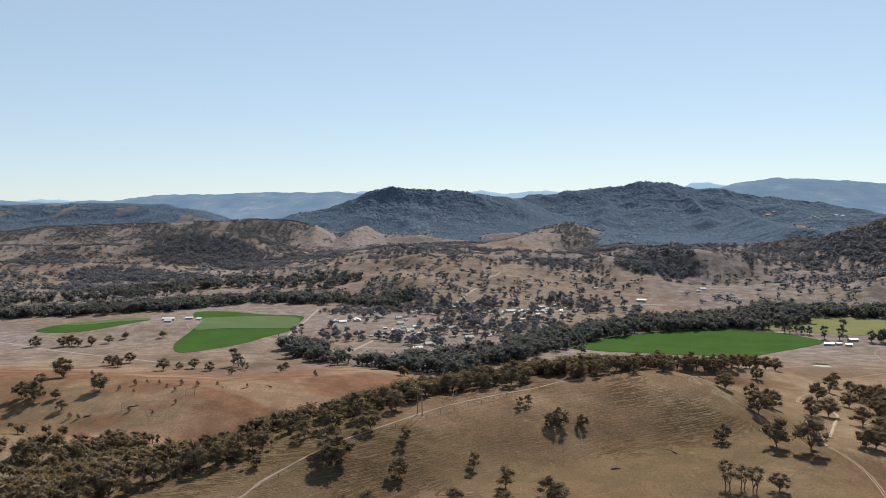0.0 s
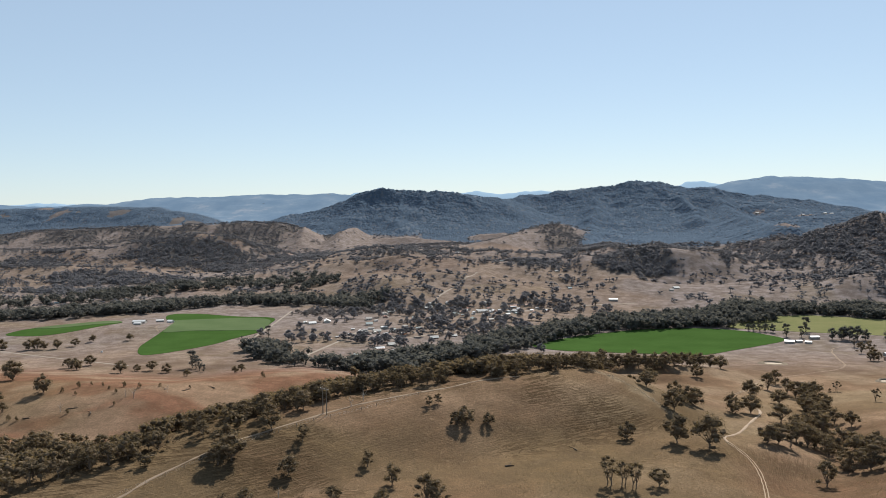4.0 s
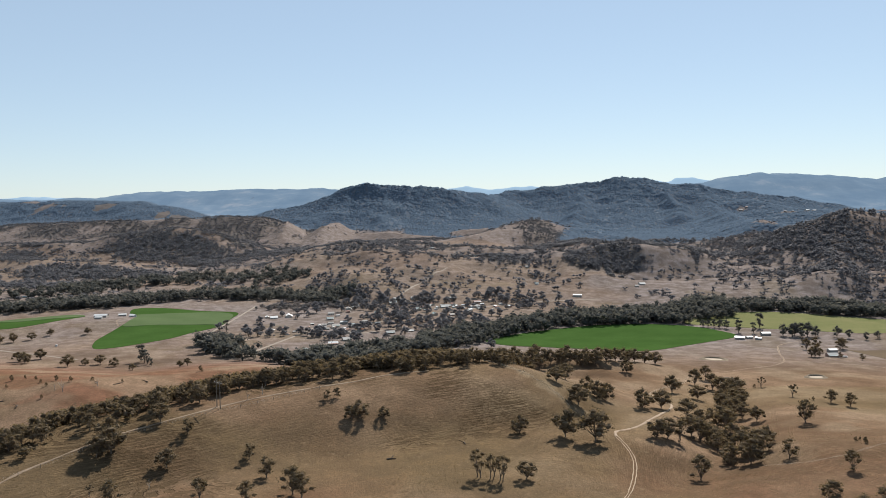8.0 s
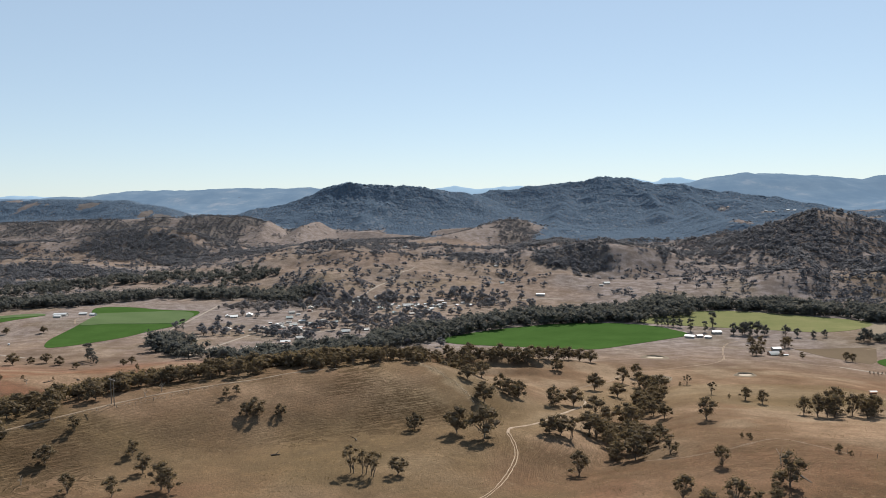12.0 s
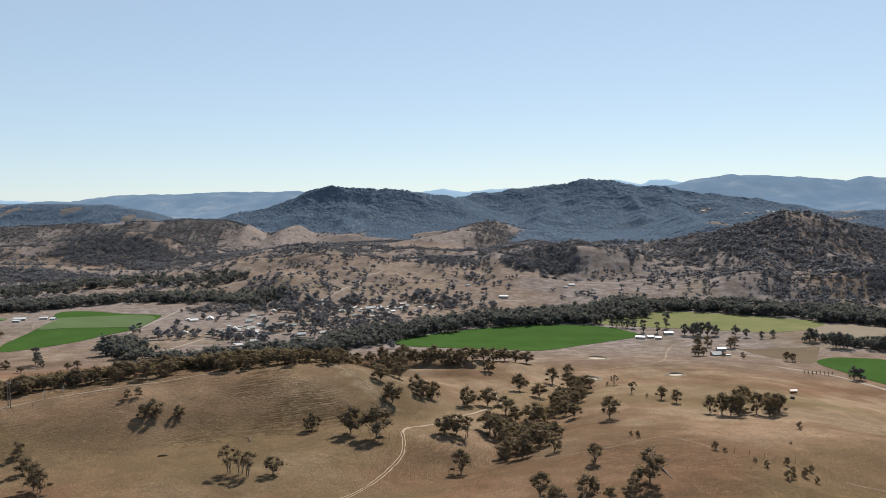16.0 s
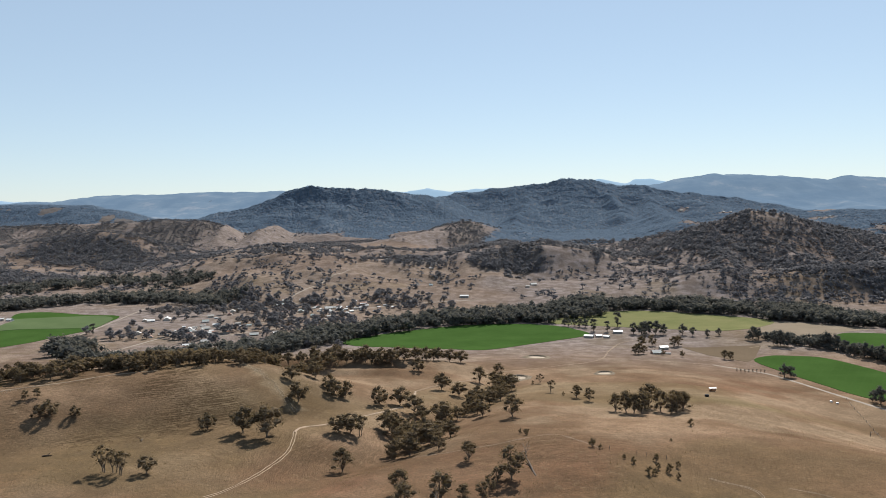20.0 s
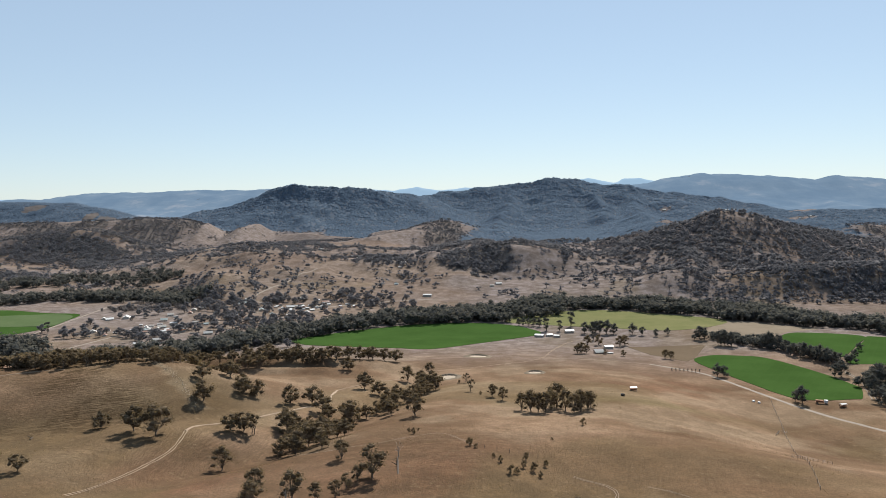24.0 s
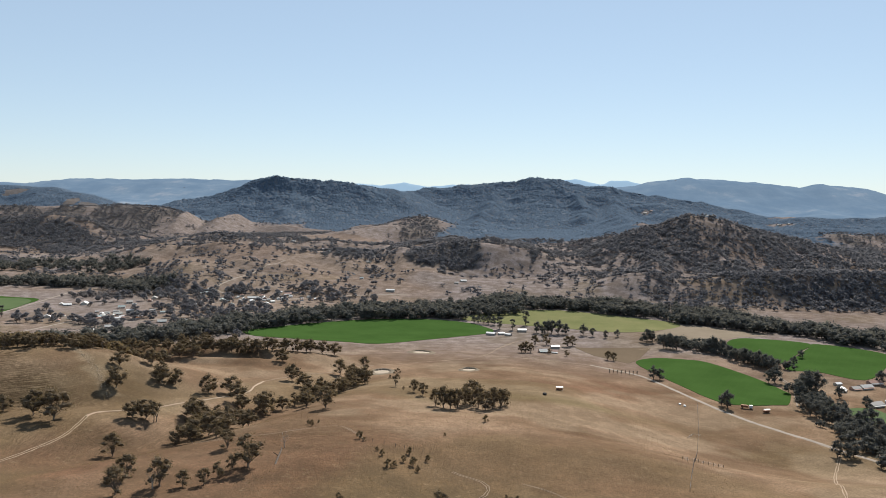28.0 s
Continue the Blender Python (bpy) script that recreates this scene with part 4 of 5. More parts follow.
def make_tree(name, seed, spread, base, clumps, leaves, leaf, flat, leaf_mat, stems=1, lean=0.3, bare=False):
    """A tree 8 m high: trunk and limbs in one mesh, the crown of leaf sprays in another. spread: crown radius; base: height of its foot."""
    rng, r = random.Random(seed), np.random.RandomState(seed)
    tree = new(name)
    V, F, CV, CF = [], [], [], []
    tips = []
    for k in range(clumps):
        t = 2.4 * k + rng.uniform(-0.5, 0.5)
        d = spread * math.sqrt((k + 0.4) / clumps) * rng.uniform(0.75, 1.05)
        top = 8 - (8 - base) * 0.62 * (d / spread) ** 2 * flat
        low = base + 0.12 * (top - base)
        h = rng.uniform(low, top - 0.5) if k % 3 else top - 0.6
        tips.append(Vector((math.cos(t) * d, math.sin(t) * d, h)))
    for s in range(stems):
        foot = Vector((rng.uniform(-0.5, 0.5), rng.uniform(-0.5, 0.5), -0.4)) if stems > 1 else Vector((0, 0, -0.4))
        fork = Vector((rng.uniform(-lean, lean), rng.uniform(-lean, lean), base * rng.uniform(0.75, 1.0)))
        if stems > 1:
            fork += foot * 1.4
        trunk = bent(rng, foot, fork, 4, 0.12)
        limb(V, F, trunk, [0.30, 0.24, 0.21, 0.19, 0.17] if stems == 1 else [0.2, 0.17, 0.15, 0.13, 0.11], 7)
        for tip in tips[s::stems]:
            path = bent(rng, trunk[-1] if rng.random() < 0.7 else trunk[-2], tip, 3, 0.25)
            limb(V, F, path, [0.11, 0.075, 0.05, 0.02], 5)
            if bare:
                for _ in range(3):
                    a = path[2]
                    limb(V, F, bent(rng, a, a + Vector((rng.uniform(-1.2, 1.2), rng.uniform(-1.2, 1.2), rng.uniform(0.2, 1.2))), 2, 0.15), [0.035, 0.025, 0.01], 4)
    link_mesh("trunk", V, F, BARK if not bare else DEADWOOD, tree, smooth=True)
    if bare:
        return tree
    n = 0
    for tip in tips:
        s = np.array([rng.uniform(0.75, 1.25), rng.uniform(0.75, 1.25), rng.uniform(0.62, 0.95)]) * spread * 0.42
        c = np.array(tip)
        v = ICO_V * s * 0.62 * r.uniform(0.7, 1.2, (len(ICO_V), 1)) + c
        CV.append(v)
        CF.append(ICO_F + n)
        n += len(v)
        d = r.normal(size=(leaves, 3))
        d /= np.linalg.norm(d, axis=1)[:, None]
        p = c + d * s * (0.62 + 0.55 * r.rand(leaves, 1))
        tri = p[:, None] + r.normal(size=(leaves, 3, 3)) * leaf * (1, 1, 0.65) - (0, 0, leaf * 0.3)
        CV.append(tri.reshape(-1, 3))
        CF.append(np.arange(leaves * 3).reshape(-1, 3) + n)
        n += leaves * 3
    link_mesh("crown", np.concatenate(CV), np.concatenate(CF), leaf_mat, tree)
    return tree


DEADWOOD = plain("bleached_wood", (0.34, 0.29, 0.24), 0.9, 0, 0.3, 2.0)
BROAD = [make_tree("gum_tree", 100 + s, 4.1, 1.25, 19, 62, 0.22, 0.9, LEAF) for s in range(6)]
ROUND = [make_tree("gum_tree", 120 + s, 3.1, 1.2, 16, 62, 0.21, 0.7, LEAF) for s in range(4)]
TALL = [make_tree("gum_tree", 140 + s, 2.3, 2.6, 10, 55, 0.20, 0.5, LEAF, stems=2) for s in range(3)]
SPARSE = [make_tree("gum_tree", 150 + s, 3.2, 2.6, 10, 26, 0.20, 0.8, LEAF, stems=2) for s in range(3)]
DENSE = [make_tree("river_tree", 160 + s, 3.4, 1.2, 16, 60, 0.25, 0.8, LEAF_DARK) for s in range(4)]
SPIRE = [make_tree("dark_tree", 170 + s, 1.9, 1.0, 14, 56, 0.23, 0.1, LEAF_DARK) for s in range(3)]
SHRUB = [make_tree("shrub", 180 + s, 4.5, 1.0, 9, 60, 0.42, 0.9, LEAF, stems=3) for s in range(3)]
DEAD = [make_tree("dead_tree", 190 + s, 3.0, 3.0, 6, 0, 0, 0.6, LEAF, bare=True) for s in range(3)]
SHADE = [make_tree("shade_tree", 200 + s, 3.9, 1.2, 17, 58, 0.25, 0.8, LEAF_WOOD) for s in range(5)]


def plant(kinds, x, y, tall, rng, label, group, category="tree", wide=1.0):
    """One tree on the ground at x, y."""
    tall *= 0.95
    m = pose(x, y, ground_z(x, y) - 0.05, 0, 0, rng.uniform(0, 360)) @ Matrix.Diagonal((tall / 8 * wide * rng.uniform(0.92, 1.1), tall / 8 * wide * rng.uniform(0.92, 1.1), tall / 8, 1))
    kind = kinds[rng.randrange(len(kinds))]
    return tagged(copy_thing(kind, m), label, category, group)


def plant_all(rows, kinds, label, group, seed=1, category="tree", wide=1.0):
    rng = random.Random(seed)
    for x, y, tall in rows:
        plant(kinds, x, y, tall, rng, label, group, category, wide)


plant_all([(-14, 231, 5.6), (-4, 218, 7.0), (8, 205, 8.6), (11, 203, 7.6), (-36, 236, 5.6), (0, 276, 4.0), (3, 279, 4.0), (-17, 200, 6.0)], ROUND, "dusty olive gum tree on the bare near slope", "trees on the near hill", 10)
PADDOCK_GUM = "dusty olive-brown gum tree standing in dry pasture"
plant_all([(14, 269, 6.5), (11, 267, 5.2), (22, 272, 4.4), (73, 221, 5.7), (71, 275, 6.8), (97, 264, 12.0), (87, 268, 10.3), (105, 338, 8.2), (109, 343, 7.8),
           (101, 346, 6.8), (87, 335, 7.1), (92, 357, 8.1), (74, 434, 8.0), (82, 436, 8.0), (125, 342, 8.8), (134, 347, 9.0), (149, 401, 9.4), (142, 332, 8.7), (132, 445, 8.0)],
          BROAD, PADDOCK_GUM, "trees on the near hill", 11)
plant_all([(95, 315, 9.2), (124, 279, 8.2), (120, 277, 7.2), (-35, 218, 6.0), (-53, 219, 8.4), (-57, 225, 7.9), (-48, 242, 6.8)], BROAD, PADDOCK_GUM, "trees on the near hill", 12)
plant_all([(59, 222, 9.0), (63, 221, 8.1), (66, 219, 8.4), (128, 278, 9.0)], TALL, "slender gum trees with several leaning stems", "slender trees on the near hill", 13)
plant_all([(159, 257, 6.9), (185, 316, 10.0), (222, 365, 7.0), (170, 236, 6.6), (183, 216, 10.6), (179, 214, 4.9), (177, 208, 4.8), (175, 202, 5.1), (170, 200, 5.1),
           (164, 199, 8.8), (152, 205, 7.4), (155, 192, 8.4), (128, 245, 8.6), (179, 458, 9.0), (217, 374, 6.8), (240, 198, 6.6), (259, 201, 4.8), (-39, 193, 7.3), (-56, 216, 7.0), (-3, 198, 6.2)],
          ROUND, "compact dusty green gum tree casting a dark shadow", "paddock trees", 14)
plant_all([(206, 392, 7.0), (202, 430, 5.9), (-47, 197, 3.5), (41, 405, 6.0)], SPARSE, "thin half-bare gum tree in the paddock", "thin paddock trees", 15)
plant_all([(234, 331, 10.4), (237, 329, 9.2), (240, 329, 9.6), (246, 345, 12.0), (252, 327, 9.2), (255, 331, 9.8), (259, 336, 9.0), (261, 343, 8.0), (230, 336, 8.6), (249, 334, 10.2), (243, 337, 9.5), (256, 341, 9)],
          ROUND, "grey-green gum tree in a tight grove", "grove on the open slope", 16, wide=0.92)
plant_all([(210, 251, 3.0), (189, 272, 2.4), (187, 275, 1.9), (214, 194, 2.6), (212, 247, 1.7), (220, 232, 2.2), (223, 223, 2.8), (225, 224, 2.1), (227, 230, 2.2), (230, 229, 3.0), (228, 238, 2.6), (232, 225, 2.1),
           (234, 235, 2.2), (218, 236, 1.5), (261, 209, 2.0), (267, 207, 2.3), (258, 211, 1.3), (238, 263, 1.2), (190, 279, 1.3), (211, 380, 2.0), (198, 429, 2.2), (252, 294, 3.0), (-119, 300, 2.0)],
          SHRUB, "low brown-green shrub on bare soil", "shrubs", 17, "shrub", 0.7)
plant_all([(188, 238, 6.0), (-200, 363, 6.0), (-168, 377, 7.5), (-156, 390, 5.0), (-173, 378, 5.0), (-27, 267, 4.2), (-24, 274, 5.0), (163, 197, 6.0), (-34, 205, 3.6)],
          DEAD, "bleached dead tree with bare branches", "dead trees", 18)
plant_all([(-276, 434, 13.0), (-227, 390, 10.2), (-257, 378, 11.5), (-271, 388, 9.3), (-246, 380, 5.5), (-234, 366, 5.9), (-274, 410, 7.4), (-262, 384, 9.0)], BROAD,
          "dark spreading gum tree on the red hill", "trees on the red hill", 19)
plant_all([(-216, 390, 3.0), (-195, 361, 2.6), (-182, 385, 2.6), (-184, 397, 3.4), (-224, 357, 3.2), (-219, 356, 2.6), (-207, 404, 2.2), (-174, 368, 2.3), (-124, 450, 4.0), (-263, 444, 3.2),
           (-211, 398, 3.6), (-198, 400, 2.5), (-173, 393, 3.3), (-190, 392, 2.4), (-165, 400, 2.4), (-150, 405, 2.0), (-205, 385, 2.2)],
          SHRUB, "low dark shrub on the eroded red hill", "shrubs on the red hill", 20, "shrub", 0.6)
plant_all([(-425, 630, 10), (-400, 631, 10), (-396, 637, 10), (-378, 638, 9), (-369, 651, 7.8), (-365, 673, 6.8), (-332, 679, 6.7), (-309, 544, 8), (-297, 535, 9.1), (-300, 558, 8.5), (-256, 523, 9.5),
           (-239, 537, 8), (-224, 529, 6.9), (-249, 534, 5.3), (-166, 512, 5.2), (-166, 524, 6), (-201, 512, 5), (-388, 634, 8), (-305, 547, 7)],
          BROAD, "round dark gum tree beside the valley road", "trees by the valley road", 21)
plant_all([(-214, 550, 14), (-204, 540, 9.4), (-198, 534, 6.0), (-209, 545, 11), (-206, 700, 12)], SPIRE, "tall dark narrow tree by the road", "dark trees by the valley road", 22)
plant_all([(282, 572, 9), (292, 617, 9.5), (302, 625, 9.5), (318, 620, 9.5), (323, 627, 9), (342, 566, 7.2), (346, 565, 6.5), (279, 570, 7), (286, 574, 7), (312, 566, 5), (300, 573, 4.5)],
          ROUND, "garden tree beside the farmhouse", "farmhouse trees", 23)
plant_all([(245, 733, 7.6), (250, 730, 8.1), (255, 730, 8.1), (260, 726, 8.6), (298, 689, 11), (305, 686, 12), (311, 685, 13), (317, 684, 13), (323, 683, 10), (338, 676, 10.5), (345, 670, 8),
           (355, 661, 7), (365, 664, 7), (385, 637, 12), (389, 636, 10.5), (393, 612, 12), (398, 611, 13), (402, 607, 12), (241, 735, 7), (308, 690, 12)],
          DENSE, "dark shade tree along the field boundary", "field boundary trees", 24, wide=0.85)
plant_all([(265, 705, 12.6), (277, 702, 10.5), (290, 728, 15), (301, 652, 11)], SPIRE, "tall narrow dark tree near the farm sheds", "narrow farm trees", 25)
plant_all([(410, 612, 6.7), (416, 602, 8.5), (422, 600, 8.5), (428, 602, 13), (433, 598, 12), (435, 586, 10), (436, 573, 10), (440, 566, 11.8), (444, 562, 10.8), (446, 554, 12.5), (448, 547, 11.5), (451, 542, 9.7),
           (440, 504, 11), (436, 504, 9), (474, 562, 7.4), (490, 590, 6.8), (362, 503, 9.4), (366, 504, 7.9), (387, 431, 10.5), (386, 437, 7.1), (438, 461, 11), (446, 470, 16), (450, 468, 16), (456, 487, 11.9)],
          DENSE, "dense dark green tree in the creek line", "creek line trees", 26, wide=0.9)
plant_all([(429, 434, 9.9), (428, 421, 9.7), (429, 415, 10.3), (429, 406, 8.7), (432, 401, 11.4), (433, 394, 11.2), (433, 386, 9.7), (431, 373, 10.7), (429, 361, 11), (430, 352, 9), (407, 341, 8), (410, 338, 8),
           (414, 341, 7.5), (425, 318, 12), (432, 310, 12), (467, 440, 7.4), (509, 509, 9.4), (470, 417, 10), (463, 465, 7.7), (440, 408, 10), (442, 392, 11), (441, 376, 11), (438, 362, 11), (440, 425, 9), (436, 440, 9), (450, 400, 10), (446, 382, 9)],
          DENSE, "dense dark green tree sheltering the homestead", "homestead trees", 27, wide=0.9)
plant_all([(335 + 2.7 * k, 513 + 0.45 * k, 2.4) for k in range(8)], SPIRE, "small planted sapling in a row beside the track", "sapling row", 28, "sapling")
plant_all([(62, 447, 8), (71, 446, 8), (77, 449, 9), (84, 449, 9), (89, 448, 9), (94, 449, 8), (104, 448, 9), (110, 450, 9), (115, 452, 9), (122, 459, 9), (128, 467, 8.5), (134, 473, 8.5), (141, 478, 8.5), (148, 482, 9), (155, 486, 8.5),
           (100, 449, 8), (107, 446, 7), (95, 451, 7), (47, 446, 7.4), (54, 446, 8), (40, 451, 7.5), (35, 452, 6.8), (68, 455, 8), (98, 458, 8), (118, 462, 8), (138, 480, 8), (80, 460, 8)],
          BROAD, "brown-green gum tree along the low rise", "trees along the low rise", 29)


def belt(line, count, reach, low, high, kinds, label, group, seed, gap=4.5, fit=None):
    """Trees scattered along a line, not closer than the gap."""
    rng, set_down = random.Random(seed), []
    for _ in range(count * 30):
        if len(set_down) >= count:
            break
        k = rng.random() * (len(line) - 1)
        a, b = Vector(line[int(k)]), Vector(line[int(k) + 1])
        p = a.lerp(b, k % 1) + Vector((rng.gauss(0, 0.5), rng.gauss(0, 0.5))) * reach
        if all((p - q).length > gap for q in set_down) and (fit is None or fit(p.x, p.y)):
            set_down.append(p)
            plant(kinds, p.x, p.y, rng.uniform(low, high), rng, label, group)


belt([(-300, 180), (-240, 215), (-175, 252), (-110, 288), (-62, 322), (-20, 358), (12, 392), (20, 425)], 96, 26, 5.5, 9.5, BROAD + ROUND + SPARSE,
     "dry olive-brown gum tree in the gully wood", "gully wood", 40, 5.0, lambda x, y: ground_z(x, y) < 46)
belt([(-130, 165), (-106, 194), (-66, 246), (-40, 276), (-4, 306), (40, 333), (56, 344), (66, 358)], 120, 7, 4.6, 7.6, BROAD + ROUND + SPARSE,
     "small gum tree along the ridge fence", "ridge trees", 41, 2.6, lambda x, y: x * 0.75 - y * 0.66 < -191 or x > 25)
belt([(146, 266), (150, 288), (158, 325), (168, 365), (178, 405), (184, 440)], 40, 12, 6.5, 10.5, BROAD + ROUND, "dusty dark gum tree in the gully grove", "gully grove", 42, 4.0)
THICK_KINDS = [low_tree(s + 80, 7, 24, 0.052, True, (OCTA_V, OCTA_F)) for s in range(8)]


def thicket(name, line, count, reach, low, high, label, seed, fit=None, mat=LEAF):
    """Closely grown trees along a line, as one object."""
    r = np.random.RandomState(seed)
    k = r.rand(count) * (len(line) - 1)
    pts = np.array(line, float)
    i, f = k.astype(int), (k % 1)[:, None]
    p = pts[i] * (1 - f) + pts[i + 1] * f + r.normal(size=(count, 2)) * 0.5 * reach
    if fit is not None:
        p = p[fit(p[:, 0], p[:, 1])]
    bake(name, THICK_KINDS, p[:, 0], p[:, 1], r.uniform(low, high, len(p)), r, mat, label)


thicket("gully_wood", [(-300, 180), (-240, 215), (-175, 252), (-110, 288), (-62, 322), (-20, 358), (12, 392), (20, 425)], 820, 46, 4.2, 7.6, "dry olive-brown gum trees filling the gully", 44,
        lambda x, y: height(x, y) < 45)
thicket("ridge_wood", [(-150, 180), (-116, 204), (-76, 256), (-50, 286), (-14, 316), (30, 343), (48, 356)], 330, 13, 4.8, 7.8, "dry olive-brown gum trees close behind the ridge", 46,
        lambda x, y: x * 0.75 - y * 0.66 < -196)
thicket("bare_grove", [(-218, 852), (-195, 856), (-160, 860), (-142, 866)], 120, 30, 4, 6.5, "thin grey half-bare trees beside the village", 47, None, LEAF_GREY)
thicket("field_hedge", [(398, 640), (423, 617), (446, 572), (460, 548)], 95, 9, 5, 9.5, "dense dark hedge of trees between the green fields", 48, None, LEAF_DARK)
thicket("homestead_hedge", [(447, 486), (440, 444), (434, 392), (430, 352), (432, 318)], 95, 9, 5, 9, "dense dark trees along the homestead garden", 49, None, LEAF_DARK)
thicket("creek_slope_trees", [(20, 380), (60, 400), (40, 430), (0, 440), (-30, 470), (-60, 500)], 60, 26, 6, 9, "brown-green gum trees down the creek slope", 45)

def scatter(name, x, y, low, high, shape, mat, label, seed):
    """Small plants or stones on the ground as one object."""
    r = np.random.RandomState(seed)
    return bake(name, shape, x, y, r.uniform(low, high, len(x)), r, mat, label, category=name)


def tuft(seed):
    """A grass tussock of bent blades leaning outwards. Height 1."""
    r = np.random.RandomState(seed)
    V, F = [], []
    for k in range(5):
        t = 6.283 * k / 5 + r.uniform(-0.4, 0.4)
        d, s = np.array([math.cos(t), math.sin(t), 0]), np.array([-math.sin(t), math.cos(t), 0])
        F.append((3 * k, 3 * k + 1, 3 * k + 2))
        V += [d * 0.15 - s * 0.35, d * 0.15 + s * 0.35, d * r.uniform(0.5, 0.9) + (0, 0, r.uniform(0.7, 1.1))]
    return np.array(V), np.array(F)


TUSSOCK = foliage("tussock_grass", (0.13, 0.10, 0.062), (0.19, 0.145, 0.094), (0.27, 0.21, 0.14))
STONE = plain("pale_stone", (0.34, 0.27, 0.19), 0.9, 0, 0.3, 2.0)
r = np.random.RandomState(71)
x, y = r.uniform(-140, 330, 40000), r.uniform(185, 400, 40000)
thick = step(fbm(x, y, 30, 3, 72), 0.42, 0.62) * 0.55 + 0.12
keep = (r.rand(len(x)) < thick) & (x > -60 - 0.4 * (y - 150))
scatter("tussocks", x[keep], y[keep], 0.1, 0.26, [tuft(s) for s in range(5)], TUSSOCK, "dry straw and olive grass tussocks over the slope", 73)
k = r.rand(260)
x, y = 46 + 50 * k + r.normal(0, 1.2, 260), 358 - 50 * k + r.normal(0, 1.2, 260)
scatter("stones", x, y, 0.15, 0.5, [(ICO_V * r.uniform(0.6, 1.0, (len(ICO_V), 1)) * (0.7, 0.7, 0.4) + (0, 0, 0.2), ICO_F) for _ in range(4)], STONE, "pale loose stones down the hill's flank", 74)


TOWN = [(-130, 805), (-120, 794), (-119, 841), (-116, 821), (-118, 716), (-109, 727), (-124, 770), (-86, 756), (-62, 801), (-49, 695), (-72, 620), (-74, 877), (-195, 780), (-184, 777), (-171, 789),
        (-154, 712), (-166, 705), (-80, 718), (-82, 814), (-29, 707), (-88, 635), (-100, 600), (-82, 660)]
TOWN_UP = [(-7, 832), (1, 859), (9, 890), (22, 880), (37, 886), (50, 872), (-8, 667), (16, 736), (30, 733), (24, 856), (-14, 857), (-41, 839), (-18, 804), (-75, 892), (-56, 895), (-116, 858), (-5, 872),
           (-36, 850), (-28, 868), (-13, 895), (60, 860), (-50, 770), (-30, 770), (-70, 745), (-60, 835), (-95, 850), (0, 800), (15, 815)]


def village_trees(count, seed):
    """Garden and street trees between the houses."""
    rng, stand = random.Random(seed), []
    for _ in range(count * 60):
        if len(stand) >= count:
            break
        x, y = rng.uniform(-215, 130), rng.uniform(600, 930)
        town = math.exp(-(((x + 70) / 110) ** 4 + ((y - 770) / 120) ** 4)) + math.exp(-(((x - 10) / 130) ** 4 + ((y - 880) / 60) ** 4))
        clump = float(fbm(np.array([x]), np.array([y]), 45, 3, 75)[0])
        if rng.random() > town * (0.15 + 1.6 * max(0.0, clump - 0.42) * 3) or inside(np.array([x]), np.array([y]), FIELD_RIGHT)[0]:
            continue
        if any(math.hypot(x - a, y - b) < 5.5 for a, b in TOWN + TOWN_UP + TOWN_MORE) or any(math.hypot(x - a, y - b) < 5 for a, b in stand):
            continue
        stand.append((x, y))
        plant(SHADE, x, y, rng.uniform(5.5, 10), rng, "grey-brown shade tree among the village houses", "village trees")


village_trees(240, 76)

for spare in SHADE + BROAD + ROUND + TALL + SPARSE + DENSE + SPIRE + SHRUB + DEAD:
    for piece in (*spare.children, spare):
        bpy.data.objects.remove(piece)

# ---- buildings ----
def part(name, bm, mat, parent, label=""):
    mesh = bpy.data.meshes.new(name)
    bm.to_mesh(mesh)
    bm.free()
    mesh.materials.append(mat)
    ob = new(name, mesh)
    ob.parent = parent
    return tagged(ob, label)


def box(x0, x1, y0, y1, z0, z1, bevel=0.0):
    bm = bmesh.new()
    bmesh.ops.create_cube(bm, size=1)
    bmesh.ops.scale(bm, vec=(x1 - x0, y1 - y0, z1 - z0), verts=bm.verts)
    bmesh.ops.translate(bm, vec=((x0 + x1) / 2, (y0 + y1) / 2, (z0 + z1) / 2), verts=bm.verts)
    if bevel:
        bmesh.ops.bevel(bm, geom=bm.edges[:], offset=bevel, segments=1, affect="EDGES")
    return bm


def prism(points, x0, x1):
    """An outline in y and z, drawn out along x."""
    bm = bmesh.new()
    a = [bm.verts.new((x0, y, z)) for y, z in points]
    b = [bm.verts.new((x1, y, z)) for y, z in points]
    bm.faces.new(a)
    bm.faces.new(b[::-1])
    for i in range(len(a)):
        j = (i + 1) % len(a)
        bm.faces.new((a[i], b[i], b[j], a[j]))
    bmesh.ops.recalc_face_normals(bm, faces=bm.faces)
    return bm


def pick_paint(name, stops, rough, metal=0.0):
    """Paint that differs from building to building, with streaks and dirt."""
    m, nodes, links, b = material(name, rough, metal)
    r = nodes.new("ShaderNodeValToRGB")
    r.color_ramp.interpolation = "CONSTANT"
    e = r.color_ramp.elements
    while len(e) < len(stops):
        e.new(0.5)
    for k, (at, colour) in zip(e, stops):
        k.position, k.color = at, (*colour, 1)
    links.new(nodes.new("ShaderNodeObjectInfo").outputs["Random"], r.inputs["Fac"])
    c = mix(nodes, links, ramp(nodes, links, noise_node(nodes, links, 0.8, 5), [(0.4, (0, 0, 0)), (0.75, (0.5, 0.5, 0.5))]), r.outputs["Color"], (0.30, 0.25, 0.20))
    links.new(c, b.inputs["Base Color"])
    return m


